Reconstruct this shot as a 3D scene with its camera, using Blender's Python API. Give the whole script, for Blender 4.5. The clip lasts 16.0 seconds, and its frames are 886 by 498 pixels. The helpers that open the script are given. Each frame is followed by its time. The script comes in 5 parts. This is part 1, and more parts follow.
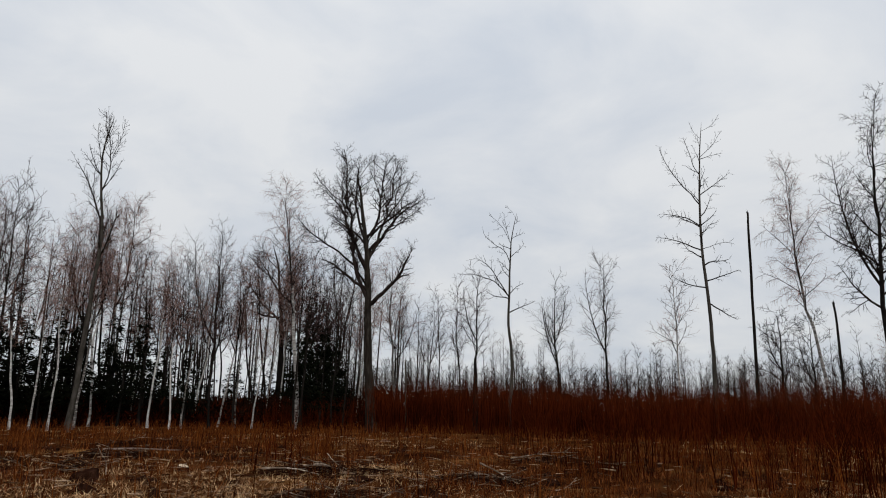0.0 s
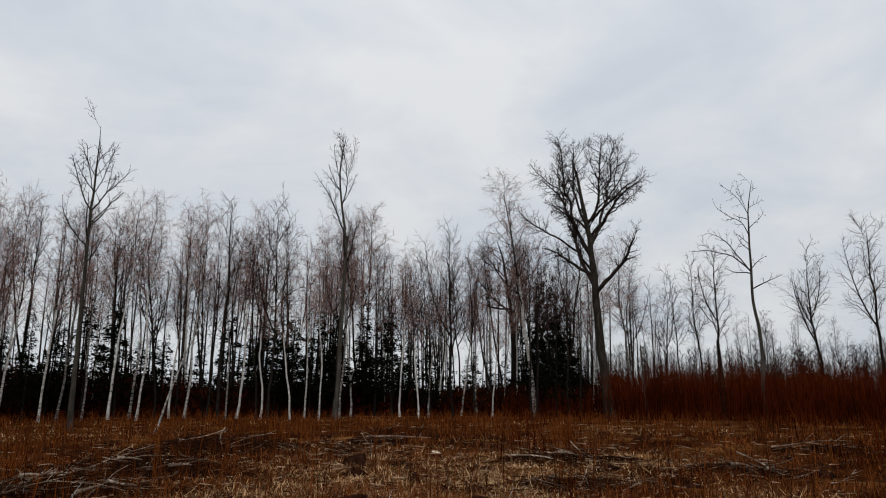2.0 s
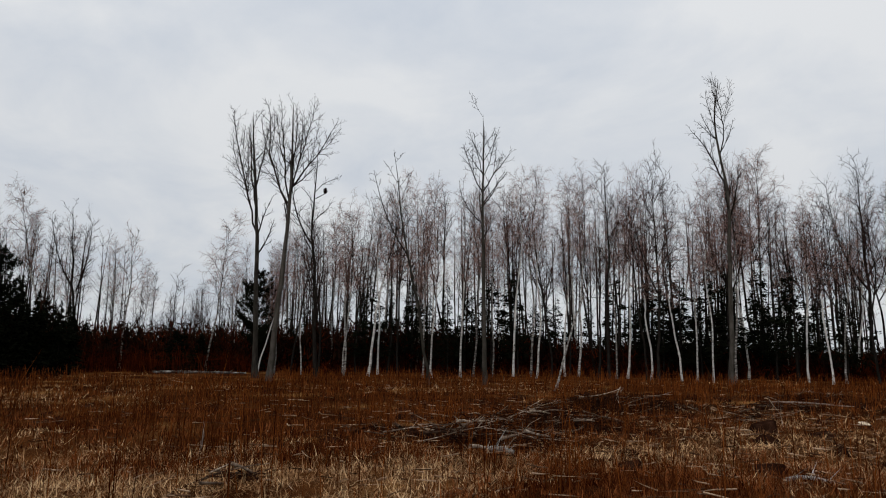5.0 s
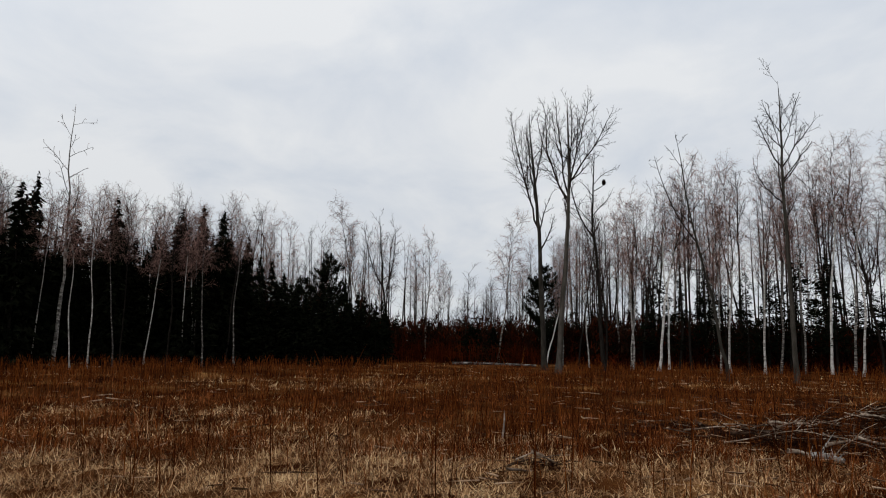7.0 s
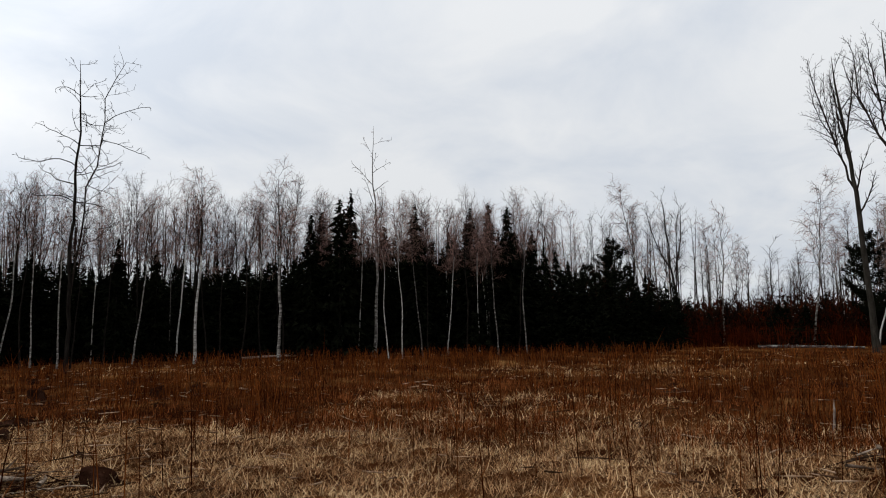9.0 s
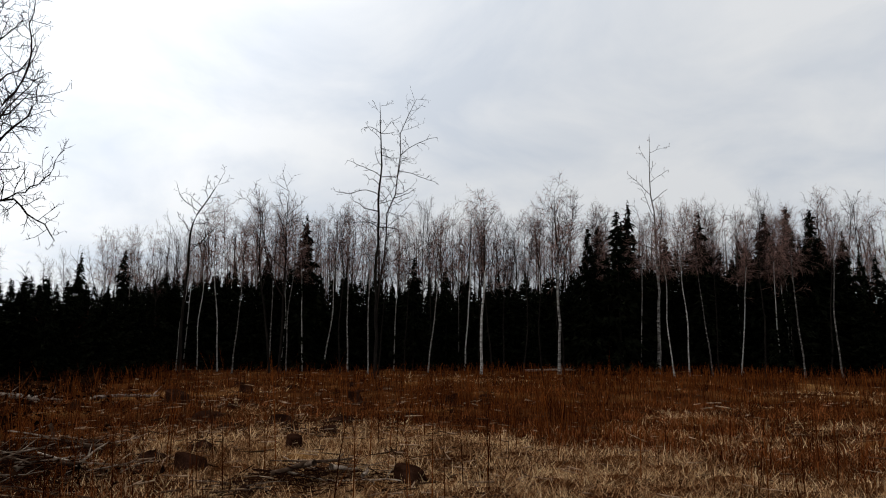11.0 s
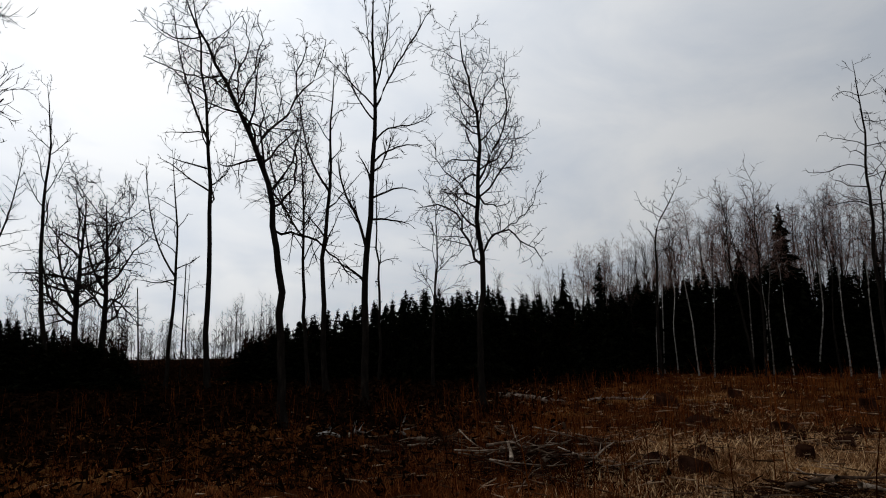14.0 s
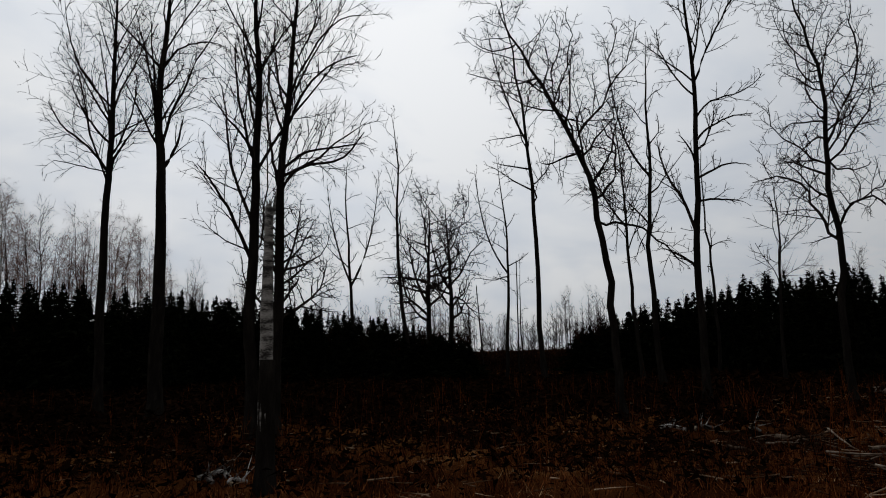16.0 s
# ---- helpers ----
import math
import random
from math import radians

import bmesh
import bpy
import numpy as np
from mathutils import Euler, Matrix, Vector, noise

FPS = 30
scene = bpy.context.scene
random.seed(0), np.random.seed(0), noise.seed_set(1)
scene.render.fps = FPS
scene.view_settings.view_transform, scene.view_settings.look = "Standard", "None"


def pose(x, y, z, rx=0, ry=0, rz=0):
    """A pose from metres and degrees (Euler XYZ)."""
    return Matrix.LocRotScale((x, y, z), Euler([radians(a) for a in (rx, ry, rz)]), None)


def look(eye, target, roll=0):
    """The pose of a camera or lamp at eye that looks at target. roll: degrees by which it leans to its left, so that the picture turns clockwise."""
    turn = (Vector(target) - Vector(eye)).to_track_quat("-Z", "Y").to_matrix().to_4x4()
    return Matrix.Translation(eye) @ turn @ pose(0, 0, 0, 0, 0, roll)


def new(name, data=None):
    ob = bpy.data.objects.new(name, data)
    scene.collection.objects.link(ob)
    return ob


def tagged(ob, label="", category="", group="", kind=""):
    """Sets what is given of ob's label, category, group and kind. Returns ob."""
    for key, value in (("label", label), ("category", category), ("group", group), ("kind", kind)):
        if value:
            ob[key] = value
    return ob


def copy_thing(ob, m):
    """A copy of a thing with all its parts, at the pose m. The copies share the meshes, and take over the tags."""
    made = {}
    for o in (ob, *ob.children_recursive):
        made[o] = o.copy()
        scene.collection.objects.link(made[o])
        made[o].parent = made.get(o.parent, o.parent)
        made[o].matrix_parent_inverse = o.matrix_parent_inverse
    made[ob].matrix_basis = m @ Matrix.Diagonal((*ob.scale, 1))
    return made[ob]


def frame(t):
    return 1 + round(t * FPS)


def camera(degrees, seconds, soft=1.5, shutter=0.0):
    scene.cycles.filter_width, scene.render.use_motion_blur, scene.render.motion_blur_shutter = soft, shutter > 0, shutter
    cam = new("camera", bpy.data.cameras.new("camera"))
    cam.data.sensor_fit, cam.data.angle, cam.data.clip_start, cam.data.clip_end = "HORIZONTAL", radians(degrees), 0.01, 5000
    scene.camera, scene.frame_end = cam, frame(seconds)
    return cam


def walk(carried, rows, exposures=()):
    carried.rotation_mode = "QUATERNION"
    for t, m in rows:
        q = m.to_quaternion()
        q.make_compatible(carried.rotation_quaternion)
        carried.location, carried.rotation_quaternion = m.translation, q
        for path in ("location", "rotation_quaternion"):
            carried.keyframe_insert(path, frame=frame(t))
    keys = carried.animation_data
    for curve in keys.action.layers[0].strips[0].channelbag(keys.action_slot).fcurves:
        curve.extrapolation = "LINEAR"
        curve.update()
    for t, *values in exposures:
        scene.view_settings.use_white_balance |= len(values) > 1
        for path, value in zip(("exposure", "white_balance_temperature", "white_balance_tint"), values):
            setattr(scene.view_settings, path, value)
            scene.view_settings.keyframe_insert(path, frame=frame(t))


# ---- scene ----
cam = camera(66.6, 16.0, soft=1.05)
EYE_H, ARM = 1.60, 0.25


def turned(yaw, tilt, roll):
    """The eye is carried on a short arm round the spot where the walker turns."""
    a, b = radians(yaw), radians(tilt)
    eye = Vector((-ARM * math.sin(a), ARM * math.cos(a), EYE_H))
    way = Vector((-math.sin(a) * math.cos(b), math.cos(a) * math.cos(b), math.sin(b)))
    return look(eye, eye + way, roll)


PATH = [(0.0, 0.00, 13.37, 1.08), (0.5, 1.76, 13.07, 0.82), (1.0, 6.27, 13.10, 1.07), (1.5, 13.80, 13.10, 0.30),
        (2.0, 19.07, 12.22, 0.02), (2.5, 22.83, 11.68, 0.09), (3.0, 28.12, 11.71, 0.19), (3.5, 34.69, 11.00, 0.12),
        (4.0, 39.97, 10.58, 0.25), (4.5, 44.10, 9.66, 0.53), (5.0, 50.67, 8.83, 0.63), (5.2, 54.43, 8.60, 0.46),
        (7.3, 78.17, 7.71, 1.11), (7.5, 81.08, 7.48, 1.13), (8.0, 87.44, 6.84, 0.22), (8.2, 90.74, 6.53, 0.16),
        (10.3, 109.49, 8.91, -0.41), (10.5, 113.58, 8.74, 0.44), (11.0, 121.28, 8.21, 0.35), (11.5, 129.50, 8.29, 0.43),
        (12.0, 136.56, 10.05, -0.79), (12.5, 142.04, 11.08, -1.09), (13.0, 147.74, 10.55, -1.28), (13.5, 153.41, 9.77, -1.22),
        (14.0, 159.54, 8.82, -1.13), (14.5, 165.74, 8.68, -0.98), (15.0, 173.66, 8.52, -1.11), (15.5, 180.14, 8.68, -1.31),
        (16.0, 186.64, 8.69, -1.57)]
# the camera stops down as it turns to the bright side; its picture is a shade towards magenta
EXPOSURES = [(0.0, -0.02), (3.0, -0.05), (5.0, -0.05), (7.5, 0.08), (8.0, 0.10), (10.5, 0.02), (11.0, -0.08), (11.5, -0.15), (12.0, -0.33), (12.5, -0.41), (13.0, -0.60), (13.5, -0.72), (14.5, -0.80), (15.0, -0.86), (15.4, -1.08), (16.0, -1.10)]
EXPOSURES = [(t, stops, 6500, 12) for t, stops in EXPOSURES]
walk(cam, [(t, turned(y, p, r)) for t, y, p, r in PATH], EXPOSURES)

# ---- sky and sun: a bright overcast with the sun behind the cloud ----
SUN_AZ, SUN_EL = 197.0, 36.0
sun_way = Vector((-math.sin(radians(SUN_AZ)) * math.cos(radians(SUN_EL)),
                  math.cos(radians(SUN_AZ)) * math.cos(radians(SUN_EL)), math.sin(radians(SUN_EL))))

world = bpy.data.worlds.new("overcast_sky")
scene.world = world
world.use_nodes = True
wn, wl = world.node_tree.nodes, world.node_tree.links
wn.clear()


def wnode(kind, **sets):
    n = wn.new(kind)
    for k, v in sets.items():
        n.inputs[k].default_value = v
    return n


def wmath(op, a, b):
    n = wn.new("ShaderNodeMath")
    n.operation = op
    for i, v in enumerate((a, b)):
        if isinstance(v, (int, float)):
            n.inputs[i].default_value = v
        else:
            wl.new(v, n.inputs[i])
    return n.outputs[0]


sky = wn.new("ShaderNodeTexSky")
sky.sky_type, sky.sun_disc = "NISHITA", False
sky.sun_elevation, sky.sun_rotation = radians(SUN_EL), radians(-SUN_AZ)
coord = wn.new("ShaderNodeTexCoord")
dotn = wn.new("ShaderNodeVectorMath")
dotn.operation = "DOT_PRODUCT"
wl.new(coord.outputs["Generated"], dotn.inputs[0])
dotn.inputs[1].default_value = sun_way
glow = wmath("POWER", wmath("MAXIMUM", dotn.outputs["Value"], 0.0), 2.5)
# the cloud deck seen in perspective: the way divided by its height
sep = wn.new("ShaderNodeSeparateXYZ")
wl.new(coord.outputs["Generated"], sep.inputs[0])
height = wmath("ADD", wmath("MAXIMUM", sep.outputs["Z"], 0.0), 0.28)
flat = wn.new("ShaderNodeCombineXYZ")
wl.new(wmath("DIVIDE", sep.outputs["X"], height), flat.inputs[0])
wl.new(wmath("DIVIDE", sep.outputs["Y"], height), flat.inputs[1])
wl.new(wmath("MULTIPLY", sep.outputs["Z"], 0.6), flat.inputs[2])
deck = wnode("ShaderNodeTexNoise", Scale=2.2, Detail=7.0, Roughness=0.55, Distortion=0.4)
wl.new(flat.outputs[0], deck.inputs["Vector"])
ramp = wn.new("ShaderNodeValToRGB")
ramp.color_ramp.elements[0].position, ramp.color_ramp.elements[0].color = 0.34, (0.590, 0.645, 0.705, 1)
ramp.color_ramp.elements[1].position, ramp.color_ramp.elements[1].color = 0.63, (0.758, 0.785, 0.795, 1)
wl.new(deck.outputs["Fac"], ramp.inputs[0])
bright = wmath("MULTIPLY", wmath("ADD", 1.0, wmath("MULTIPLY", glow, 1.48)), wmath("ADD", 0.93, wmath("MULTIPLY", sep.outputs["Z"], 0.36)))
lift = wn.new("ShaderNodeVectorMath")
lift.operation = "SCALE"
wl.new(ramp.outputs[0], lift.inputs[0])
wl.new(bright, lift.inputs["Scale"])
clouds = wnode("ShaderNodeBackground", Strength=1.0)
wl.new(lift.outputs[0], clouds.inputs["Color"])
blue = wnode("ShaderNodeBackground", Strength=0.05)
wl.new(sky.outputs[0], blue.inputs["Color"])
both = wnode("ShaderNodeMixShader")
both.inputs[0].default_value = 0.92
wl.new(blue.outputs[0], both.inputs[1])
wl.new(clouds.outputs[0], both.inputs[2])
wout = wn.new("ShaderNodeOutputWorld")
wl.new(both.outputs[0], wout.inputs["Surface"])

sun = new("sun", bpy.data.lights.new("sun", "SUN"))
sun.data.energy, sun.data.angle, sun.data.color = 0.5, radians(25), (1.0, 0.95, 0.88)
sun.matrix_world = look(sun_way * 50, (0, 0, 0))


# ---- materials ----
def material(name, tones, scale=(8, 8, 8), rough=0.9, detail=6.0, fine=60.0, bump=0.25, by="", specular=0.0):
    """A matt natural surface: a ramp of tones over coarse and fine noise. by: island or object, what varies from piece to piece."""
    m = bpy.data.materials.new(name)
    m.use_nodes = True
    n, l = m.node_tree.nodes, m.node_tree.links
    bsdf = n["Principled BSDF"]
    bsdf.inputs["Roughness"].default_value = rough
    bsdf.inputs["Specular IOR Level"].default_value = specular
    tc, mp = n.new("ShaderNodeTexCoord"), n.new("ShaderNodeMapping")
    mp.inputs["Scale"].default_value = scale
    l.new(tc.outputs["Object"], mp.inputs[0])
    big, small = n.new("ShaderNodeTexNoise"), n.new("ShaderNodeTexNoise")
    big.inputs["Scale"].default_value, big.inputs["Detail"].default_value = 1.0, detail
    small.inputs["Scale"].default_value, small.inputs["Detail"].default_value = fine / 8.0, 3.0
    l.new(mp.outputs[0], big.inputs["Vector"])
    l.new(mp.outputs[0], small.inputs["Vector"])
    add = n.new("ShaderNodeMath")
    add.operation = "MULTIPLY_ADD"
    l.new(small.outputs["Fac"], add.inputs[0])
    add.inputs[1].default_value = 0.45
    l.new(big.outputs["Fac"], add.inputs[2])
    value = add.outputs[0]
    shift = n.new("ShaderNodeMath")
    shift.operation = "SUBTRACT"
    l.new(value, shift.inputs[0])
    shift.inputs[1].default_value = 0.225
    value = shift.outputs[0]
    if by:
        src = n.new("ShaderNodeNewGeometry").outputs["Random Per Island"] if by == "island" else n.new("ShaderNodeObjectInfo").outputs["Random"]
        mul = n.new("ShaderNodeMath")
        mul.operation = "MULTIPLY_ADD"
        l.new(src, mul.inputs[0])
        mul.inputs[1].default_value = 0.6 if by == "island" else 0.36
        l.new(value, mul.inputs[2])
        sub = n.new("ShaderNodeMath")
        sub.operation = "SUBTRACT"
        l.new(mul.outputs[0], sub.inputs[0])
        sub.inputs[1].default_value = 0.3 if by == "island" else 0.18
        value = sub.outputs[0]
    cr = n.new("ShaderNodeValToRGB")
    while len(cr.color_ramp.elements) < len(tones):
        cr.color_ramp.elements.new(0.5)
    for i, (e, c) in enumerate(zip(cr.color_ramp.elements, tones)):
        e.position = 0.22 + 0.56 * i / max(1, len(tones) - 1)
        e.color = (*c, 1)
    l.new(value, cr.inputs[0])
    l.new(cr.outputs[0], bsdf.inputs["Base Color"])
    if bump:
        b = n.new("ShaderNodeBump")
        b.inputs["Strength"].default_value, b.inputs["Distance"].default_value = bump, 0.02
        l.new(small.outputs["Fac"], b.inputs["Height"])
        l.new(b.outputs[0], bsdf.inputs["Normal"])
    return m


M_SOIL = material("leaf_litter", [(0.0064, 0.002, 0.00093), (0.021, 0.0063, 0.0022), (0.062, 0.022, 0.0068), (0.22, 0.11, 0.037)], (0.35, 0.35, 0.35), fine=700, detail=10, bump=0.9)
M_STRAW = material("dry_straw", [(0.05, 0.019, 0.007), (0.15, 0.068, 0.027), (0.34, 0.185, 0.085), (0.56, 0.38, 0.205)], (0.7, 0.7, 0.7), by="island", bump=0)
M_HAY = material("brown_grass", [(0.014, 0.0026, 0.00075), (0.044, 0.0094, 0.0024), (0.1, 0.026, 0.0073), (0.22, 0.072, 0.023)], (0.6, 0.6, 0.6), by="island", bump=0)
M_SHOOT = material("reddish_shoot_bark", [(0.016, 0.0038, 0.0011), (0.054, 0.013, 0.003), (0.14, 0.038, 0.0083)], (0.4, 0.4, 0.4), by="island", bump=0)
M_BRUSH = material("red_brush_bark", [(0.011, 0.002, 0.00065), (0.028, 0.0046, 0.0013), (0.063, 0.011, 0.0026)], (0.3, 0.3, 0.3), by="island", bump=0)
# bark of oaks and conifers; also darkens backlit ashes and aspens as if shaded
M_DARK = material("dark_rough_and_backlit_bark", [(0.0053, 0.0043, 0.0037), (0.011, 0.009, 0.0075), (0.024, 0.02, 0.016)], (9, 9, 2.2), bump=0.7)
M_GREY = material("grey_smooth_bark", [(0.016, 0.014, 0.011), (0.035, 0.03, 0.024), (0.066, 0.057, 0.048)], (6, 6, 1.6), bump=0.4, by="object")
M_BIRCH = material("white_birch_bark", [(0.022, 0.019, 0.017), (0.05, 0.043, 0.037), (0.20, 0.18, 0.16), (0.38, 0.355, 0.325), (0.48, 0.45, 0.415)], (2.5, 2.5, 9), bump=0.35, by="object", specular=0.15)
M_OAK = material("lichened_oak_bark", [(0.0084, 0.0066, 0.0052), (0.021, 0.017, 0.013), (0.045, 0.038, 0.031)], (7, 7, 1.8), bump=0.7)
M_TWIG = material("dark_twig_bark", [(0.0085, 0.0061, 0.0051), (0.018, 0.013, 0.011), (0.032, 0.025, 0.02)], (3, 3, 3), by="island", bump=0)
M_BTWIG = material("birch_twig_bark", [(0.083, 0.043, 0.036), (0.19, 0.11, 0.085), (0.4, 0.23, 0.19)], (3, 3, 3), by="island", bump=0)
M_ATWIG = material("alder_twig_bark", [(0.019, 0.0087, 0.0081), (0.045, 0.022, 0.02), (0.093, 0.048, 0.043)], (3, 3, 3), by="island", bump=0)
# needles far darker than green: shade between the boughs is in the tone
M_NEEDLE = material("shade_toned_needles", [(0.0019, 0.0022, 0.0014), (0.0037, 0.0045, 0.0024), (0.0068, 0.0074, 0.0041)], (1.5, 1.5, 1.5), by="island", bump=0, rough=0.8)
# near black: the shade inside the woods is put into this tone
M_UNDER = material("shade_toned_twigs", [(0.0042, 0.0021, 0.0015), (0.0099, 0.0043, 0.0027), (0.019, 0.008, 0.0045)], (0.6, 0.6, 0.6), by="island", bump=0)
M_LOG = material("weathered_log_wood", [(0.11, 0.081, 0.058), (0.2, 0.15, 0.12), (0.29, 0.24, 0.19)], (3, 3, 3), bump=0.5, by="object", specular=0.15)
M_SNAG = material("old_birch_bark", [(0.012, 0.010, 0.009), (0.03, 0.026, 0.022), (0.27, 0.25, 0.225), (0.40, 0.375, 0.34)], (4, 4, 12), bump=0.6, specular=0.15)
M_STUMP = material("weathered_stump_bark", [(0.0067, 0.0026, 0.0015), (0.017, 0.0069, 0.0039), (0.041, 0.018, 0.011)], (6, 6, 4), bump=0.9)
M_CUT = material("fresh_cut_wood", [(0.32, 0.23, 0.14), (0.48, 0.37, 0.25), (0.60, 0.50, 0.37)], (5, 5, 5), bump=0.3, specular=0.15)
M_STICK = material("bleached_sticks", [(0.015, 0.008, 0.005), (0.055, 0.033, 0.021), (0.17, 0.124, 0.09), (0.46, 0.37, 0.285)], (2, 2, 2), by="object", bump=0.2)


# ---- mesh helpers ----
def tri_mesh(name, V, F, mat, smooth=True):
    me = bpy.data.meshes.new(name)
    V, F = np.asarray(V, np.float32), np.asarray(F, np.int32)
    me.vertices.add(len(V))
    me.vertices.foreach_set("co", V.ravel())
    me.loops.add(F.size)
    me.loops.foreach_set("vertex_index", F.ravel())
    me.polygons.add(len(F))
    me.polygons.foreach_set("loop_start", np.arange(0, F.size, 3, dtype=np.int32))
    me.polygons.foreach_set("use_smooth", np.full(len(F), smooth, dtype=bool))
    me.update(calc_edges=True)
    me.validate()
    me.materials.append(mat)
    return me


def unit(v):
    return v / np.maximum(np.linalg.norm(v, axis=-1, keepdims=True), 1e-9)


def tubes(P, R, k):
    """Tapered tubes along N lines of m points, with k sides and closed tips."""
    P, R = np.asarray(P, float), np.asarray(R, float)
    N, m = R.shape
    T = unit(np.gradient(P, axis=1))
    ref = np.where(np.abs(T[..., 2:3]) > 0.9, np.array([1.0, 0, 0]), np.array([0, 0, 1.0]))
    U = unit(np.cross(T, ref))
    W = np.cross(T, U)
    a = np.arange(k) * 2 * np.pi / k
    V = P[:, :, None] + R[:, :, None, None] * (np.cos(a)[:, None] * U[:, :, None] + np.sin(a)[:, None] * W[:, :, None])
    i = (np.arange(N)[:, None, None] * m + np.arange(m - 1)[None, :, None]) * k
    j = np.arange(k)
    A, B = i + j, i + (j + 1) % k
    F = np.concatenate([np.stack([A, B, A + k], -1).reshape(-1, 3), np.stack([B, B + k, A + k], -1).reshape(-1, 3)])
    if k == 3:  # a pointed tip in place of the last ring
        tip = (np.arange(N)[:, None] * m + m - 1) * k
        last = tip - k
        F = np.concatenate([np.stack([A[:, :-1], B[:, :-1], A[:, :-1] + k], -1).reshape(-1, 3), np.stack([B[:, :-1], B[:, :-1] + k, A[:, :-1] + k], -1).reshape(-1, 3),
                            np.stack([last + j, last + (j + 1) % k, tip + 0 * j], -1).reshape(-1, 3)])
    if k > 3:  # end caps
        e = (np.arange(N)[:, None] * m + m - 1) * k
        cap = np.stack([np.repeat(e, k - 2, 1), e + np.arange(1, k - 1), e + np.arange(2, k)], -1).reshape(-1, 3)
        F = np.concatenate([F, cap])
    return V.reshape(-1, 3), F


def merge(parts):
    V, F, off = [], [], 0
    for v, f in parts:
        V.append(v)
        F.append(f + off)
        off += len(v)
    return np.concatenate(V), np.concatenate(F)


def polar(az, d):
    return -d * math.sin(radians(az)), d * math.cos(radians(az))


def rise(x, y):
    """The ground's gentle swells."""
    return 0.05 * np.sin(0.31 * x + 1.0) * np.cos(0.27 * y) + 0.04 * np.sin(0.83 * x + 0.55 * y) + 0.02 * np.sin(2.1 * x - 1.7 * y)


def stand(az, d, spin=0.0, scale=1.0, lean=(0, 0), sink=0.04):
    """The pose of a thing that stands at this bearing and distance, its x axis across the view from the clearing's middle."""
    x, y = polar(az, d)
    s = scale if isinstance(scale, tuple) else (scale,) * 3
    return pose(x, y, float(rise(x, y)) - sink, 0, 0, az) @ pose(0, 0, 0, lean[0], lean[1], 0) @ pose(0, 0, 0, 0, 0, spin) @ Matrix.Diagonal((*s, 1))


def thing(name, label, category, group="", m=None, kind=""):
    ob = new(name)
    ob.empty_display_size = 0.3
    if m is not None:
        ob.matrix_basis = m
    return tagged(ob, label, category, group, kind)


def part(name, mesh, parent, label=""):
    ob = new(name, mesh)
    ob.parent = parent
    return tagged(ob, label)


# ---- trees ----
class Growth:
    """Collects the lines of one tree, by part and by number of points."""

    def __init__(self, seed):
        self.rng = np.random.default_rng(seed)
        self.lines = {}

    def add(self, what, P, R, k):
        self.lines.setdefault((what, len(R), k), []).append((P, R))

    def mesh(self, what, name, mat):
        got = [tubes([p for p, _ in v], [r for _, r in v], key[2]) for key, v in self.lines.items() if key[0] == what or (what == "crown" and key[0] != "trunk")]
        return tri_mesh(name, *merge(got), mat) if got else None


POINTS = {1: 6, 2: 4, 3: 3, 4: 2}
SIDES = {1: 4, 2: 3, 3: 3, 4: 3}


def sprout(G, P, R, L, level, st):
    """Side branches along the line P, each with its own in turn."""
    rng = G.rng
    n = max(1, int(st["n"][level] * L * rng.uniform(0.8, 1.2)))
    seg = np.linspace(0, 1, len(R))
    lo = st["from"][level]
    turn = rng.uniform(0, 6.28)
    for i in range(n):
        s = lo + (1 - lo) * (i + rng.uniform(0.1, 0.95)) / n
        p = np.array([np.interp(s, seg, P[:, a]) for a in range(3)])
        t = unit(P[min(len(P) - 1, int(s * (len(P) - 1)) + 1)] - P[int(s * (len(P) - 1.001))])
        r = float(np.interp(s, seg, R))
        turn += 2.4 + rng.normal(0, 0.5)
        side = unit(np.cross(t, [math.cos(turn), math.sin(turn), 0.31]))
        a = radians(st["angle"][level] + rng.normal(0, 9))
        d = unit(t * math.cos(a) + side * math.sin(a))
        ln = st["len"][level] * L ** 0.6 * (1.15 - st.get("taper", 0.75) * s) * rng.uniform(0.6, 1.25)
        bough(G, p, d, ln, max(r * st["thin"], 0.006), level + 1, st)


def bough(G, p, d, L, r, level, st):
    rng = G.rng
    m = 2 if level == 3 and st["depth"] == 3 else 3 if level == 2 and st["depth"] == 3 else POINTS[level]
    P = [np.array(p)]
    for i in range(m - 1):
        d = unit(d + rng.normal(0, st["wander"], 3) + np.array([0, 0, st["up"][level - 1]]))
        P.append(P[-1] + d * L / (m - 1))
    P = np.array(P)
    tip = st["tip"]
    R = tip + (max(r, tip * 1.2) - tip) * (1 - np.linspace(0, 1, m)) ** 0.8
    G.add("limb" if level < 3 else "twig", P, R, SIDES[level])
    if level < st["depth"]:
        sprout(G, P, R, L, level, st)


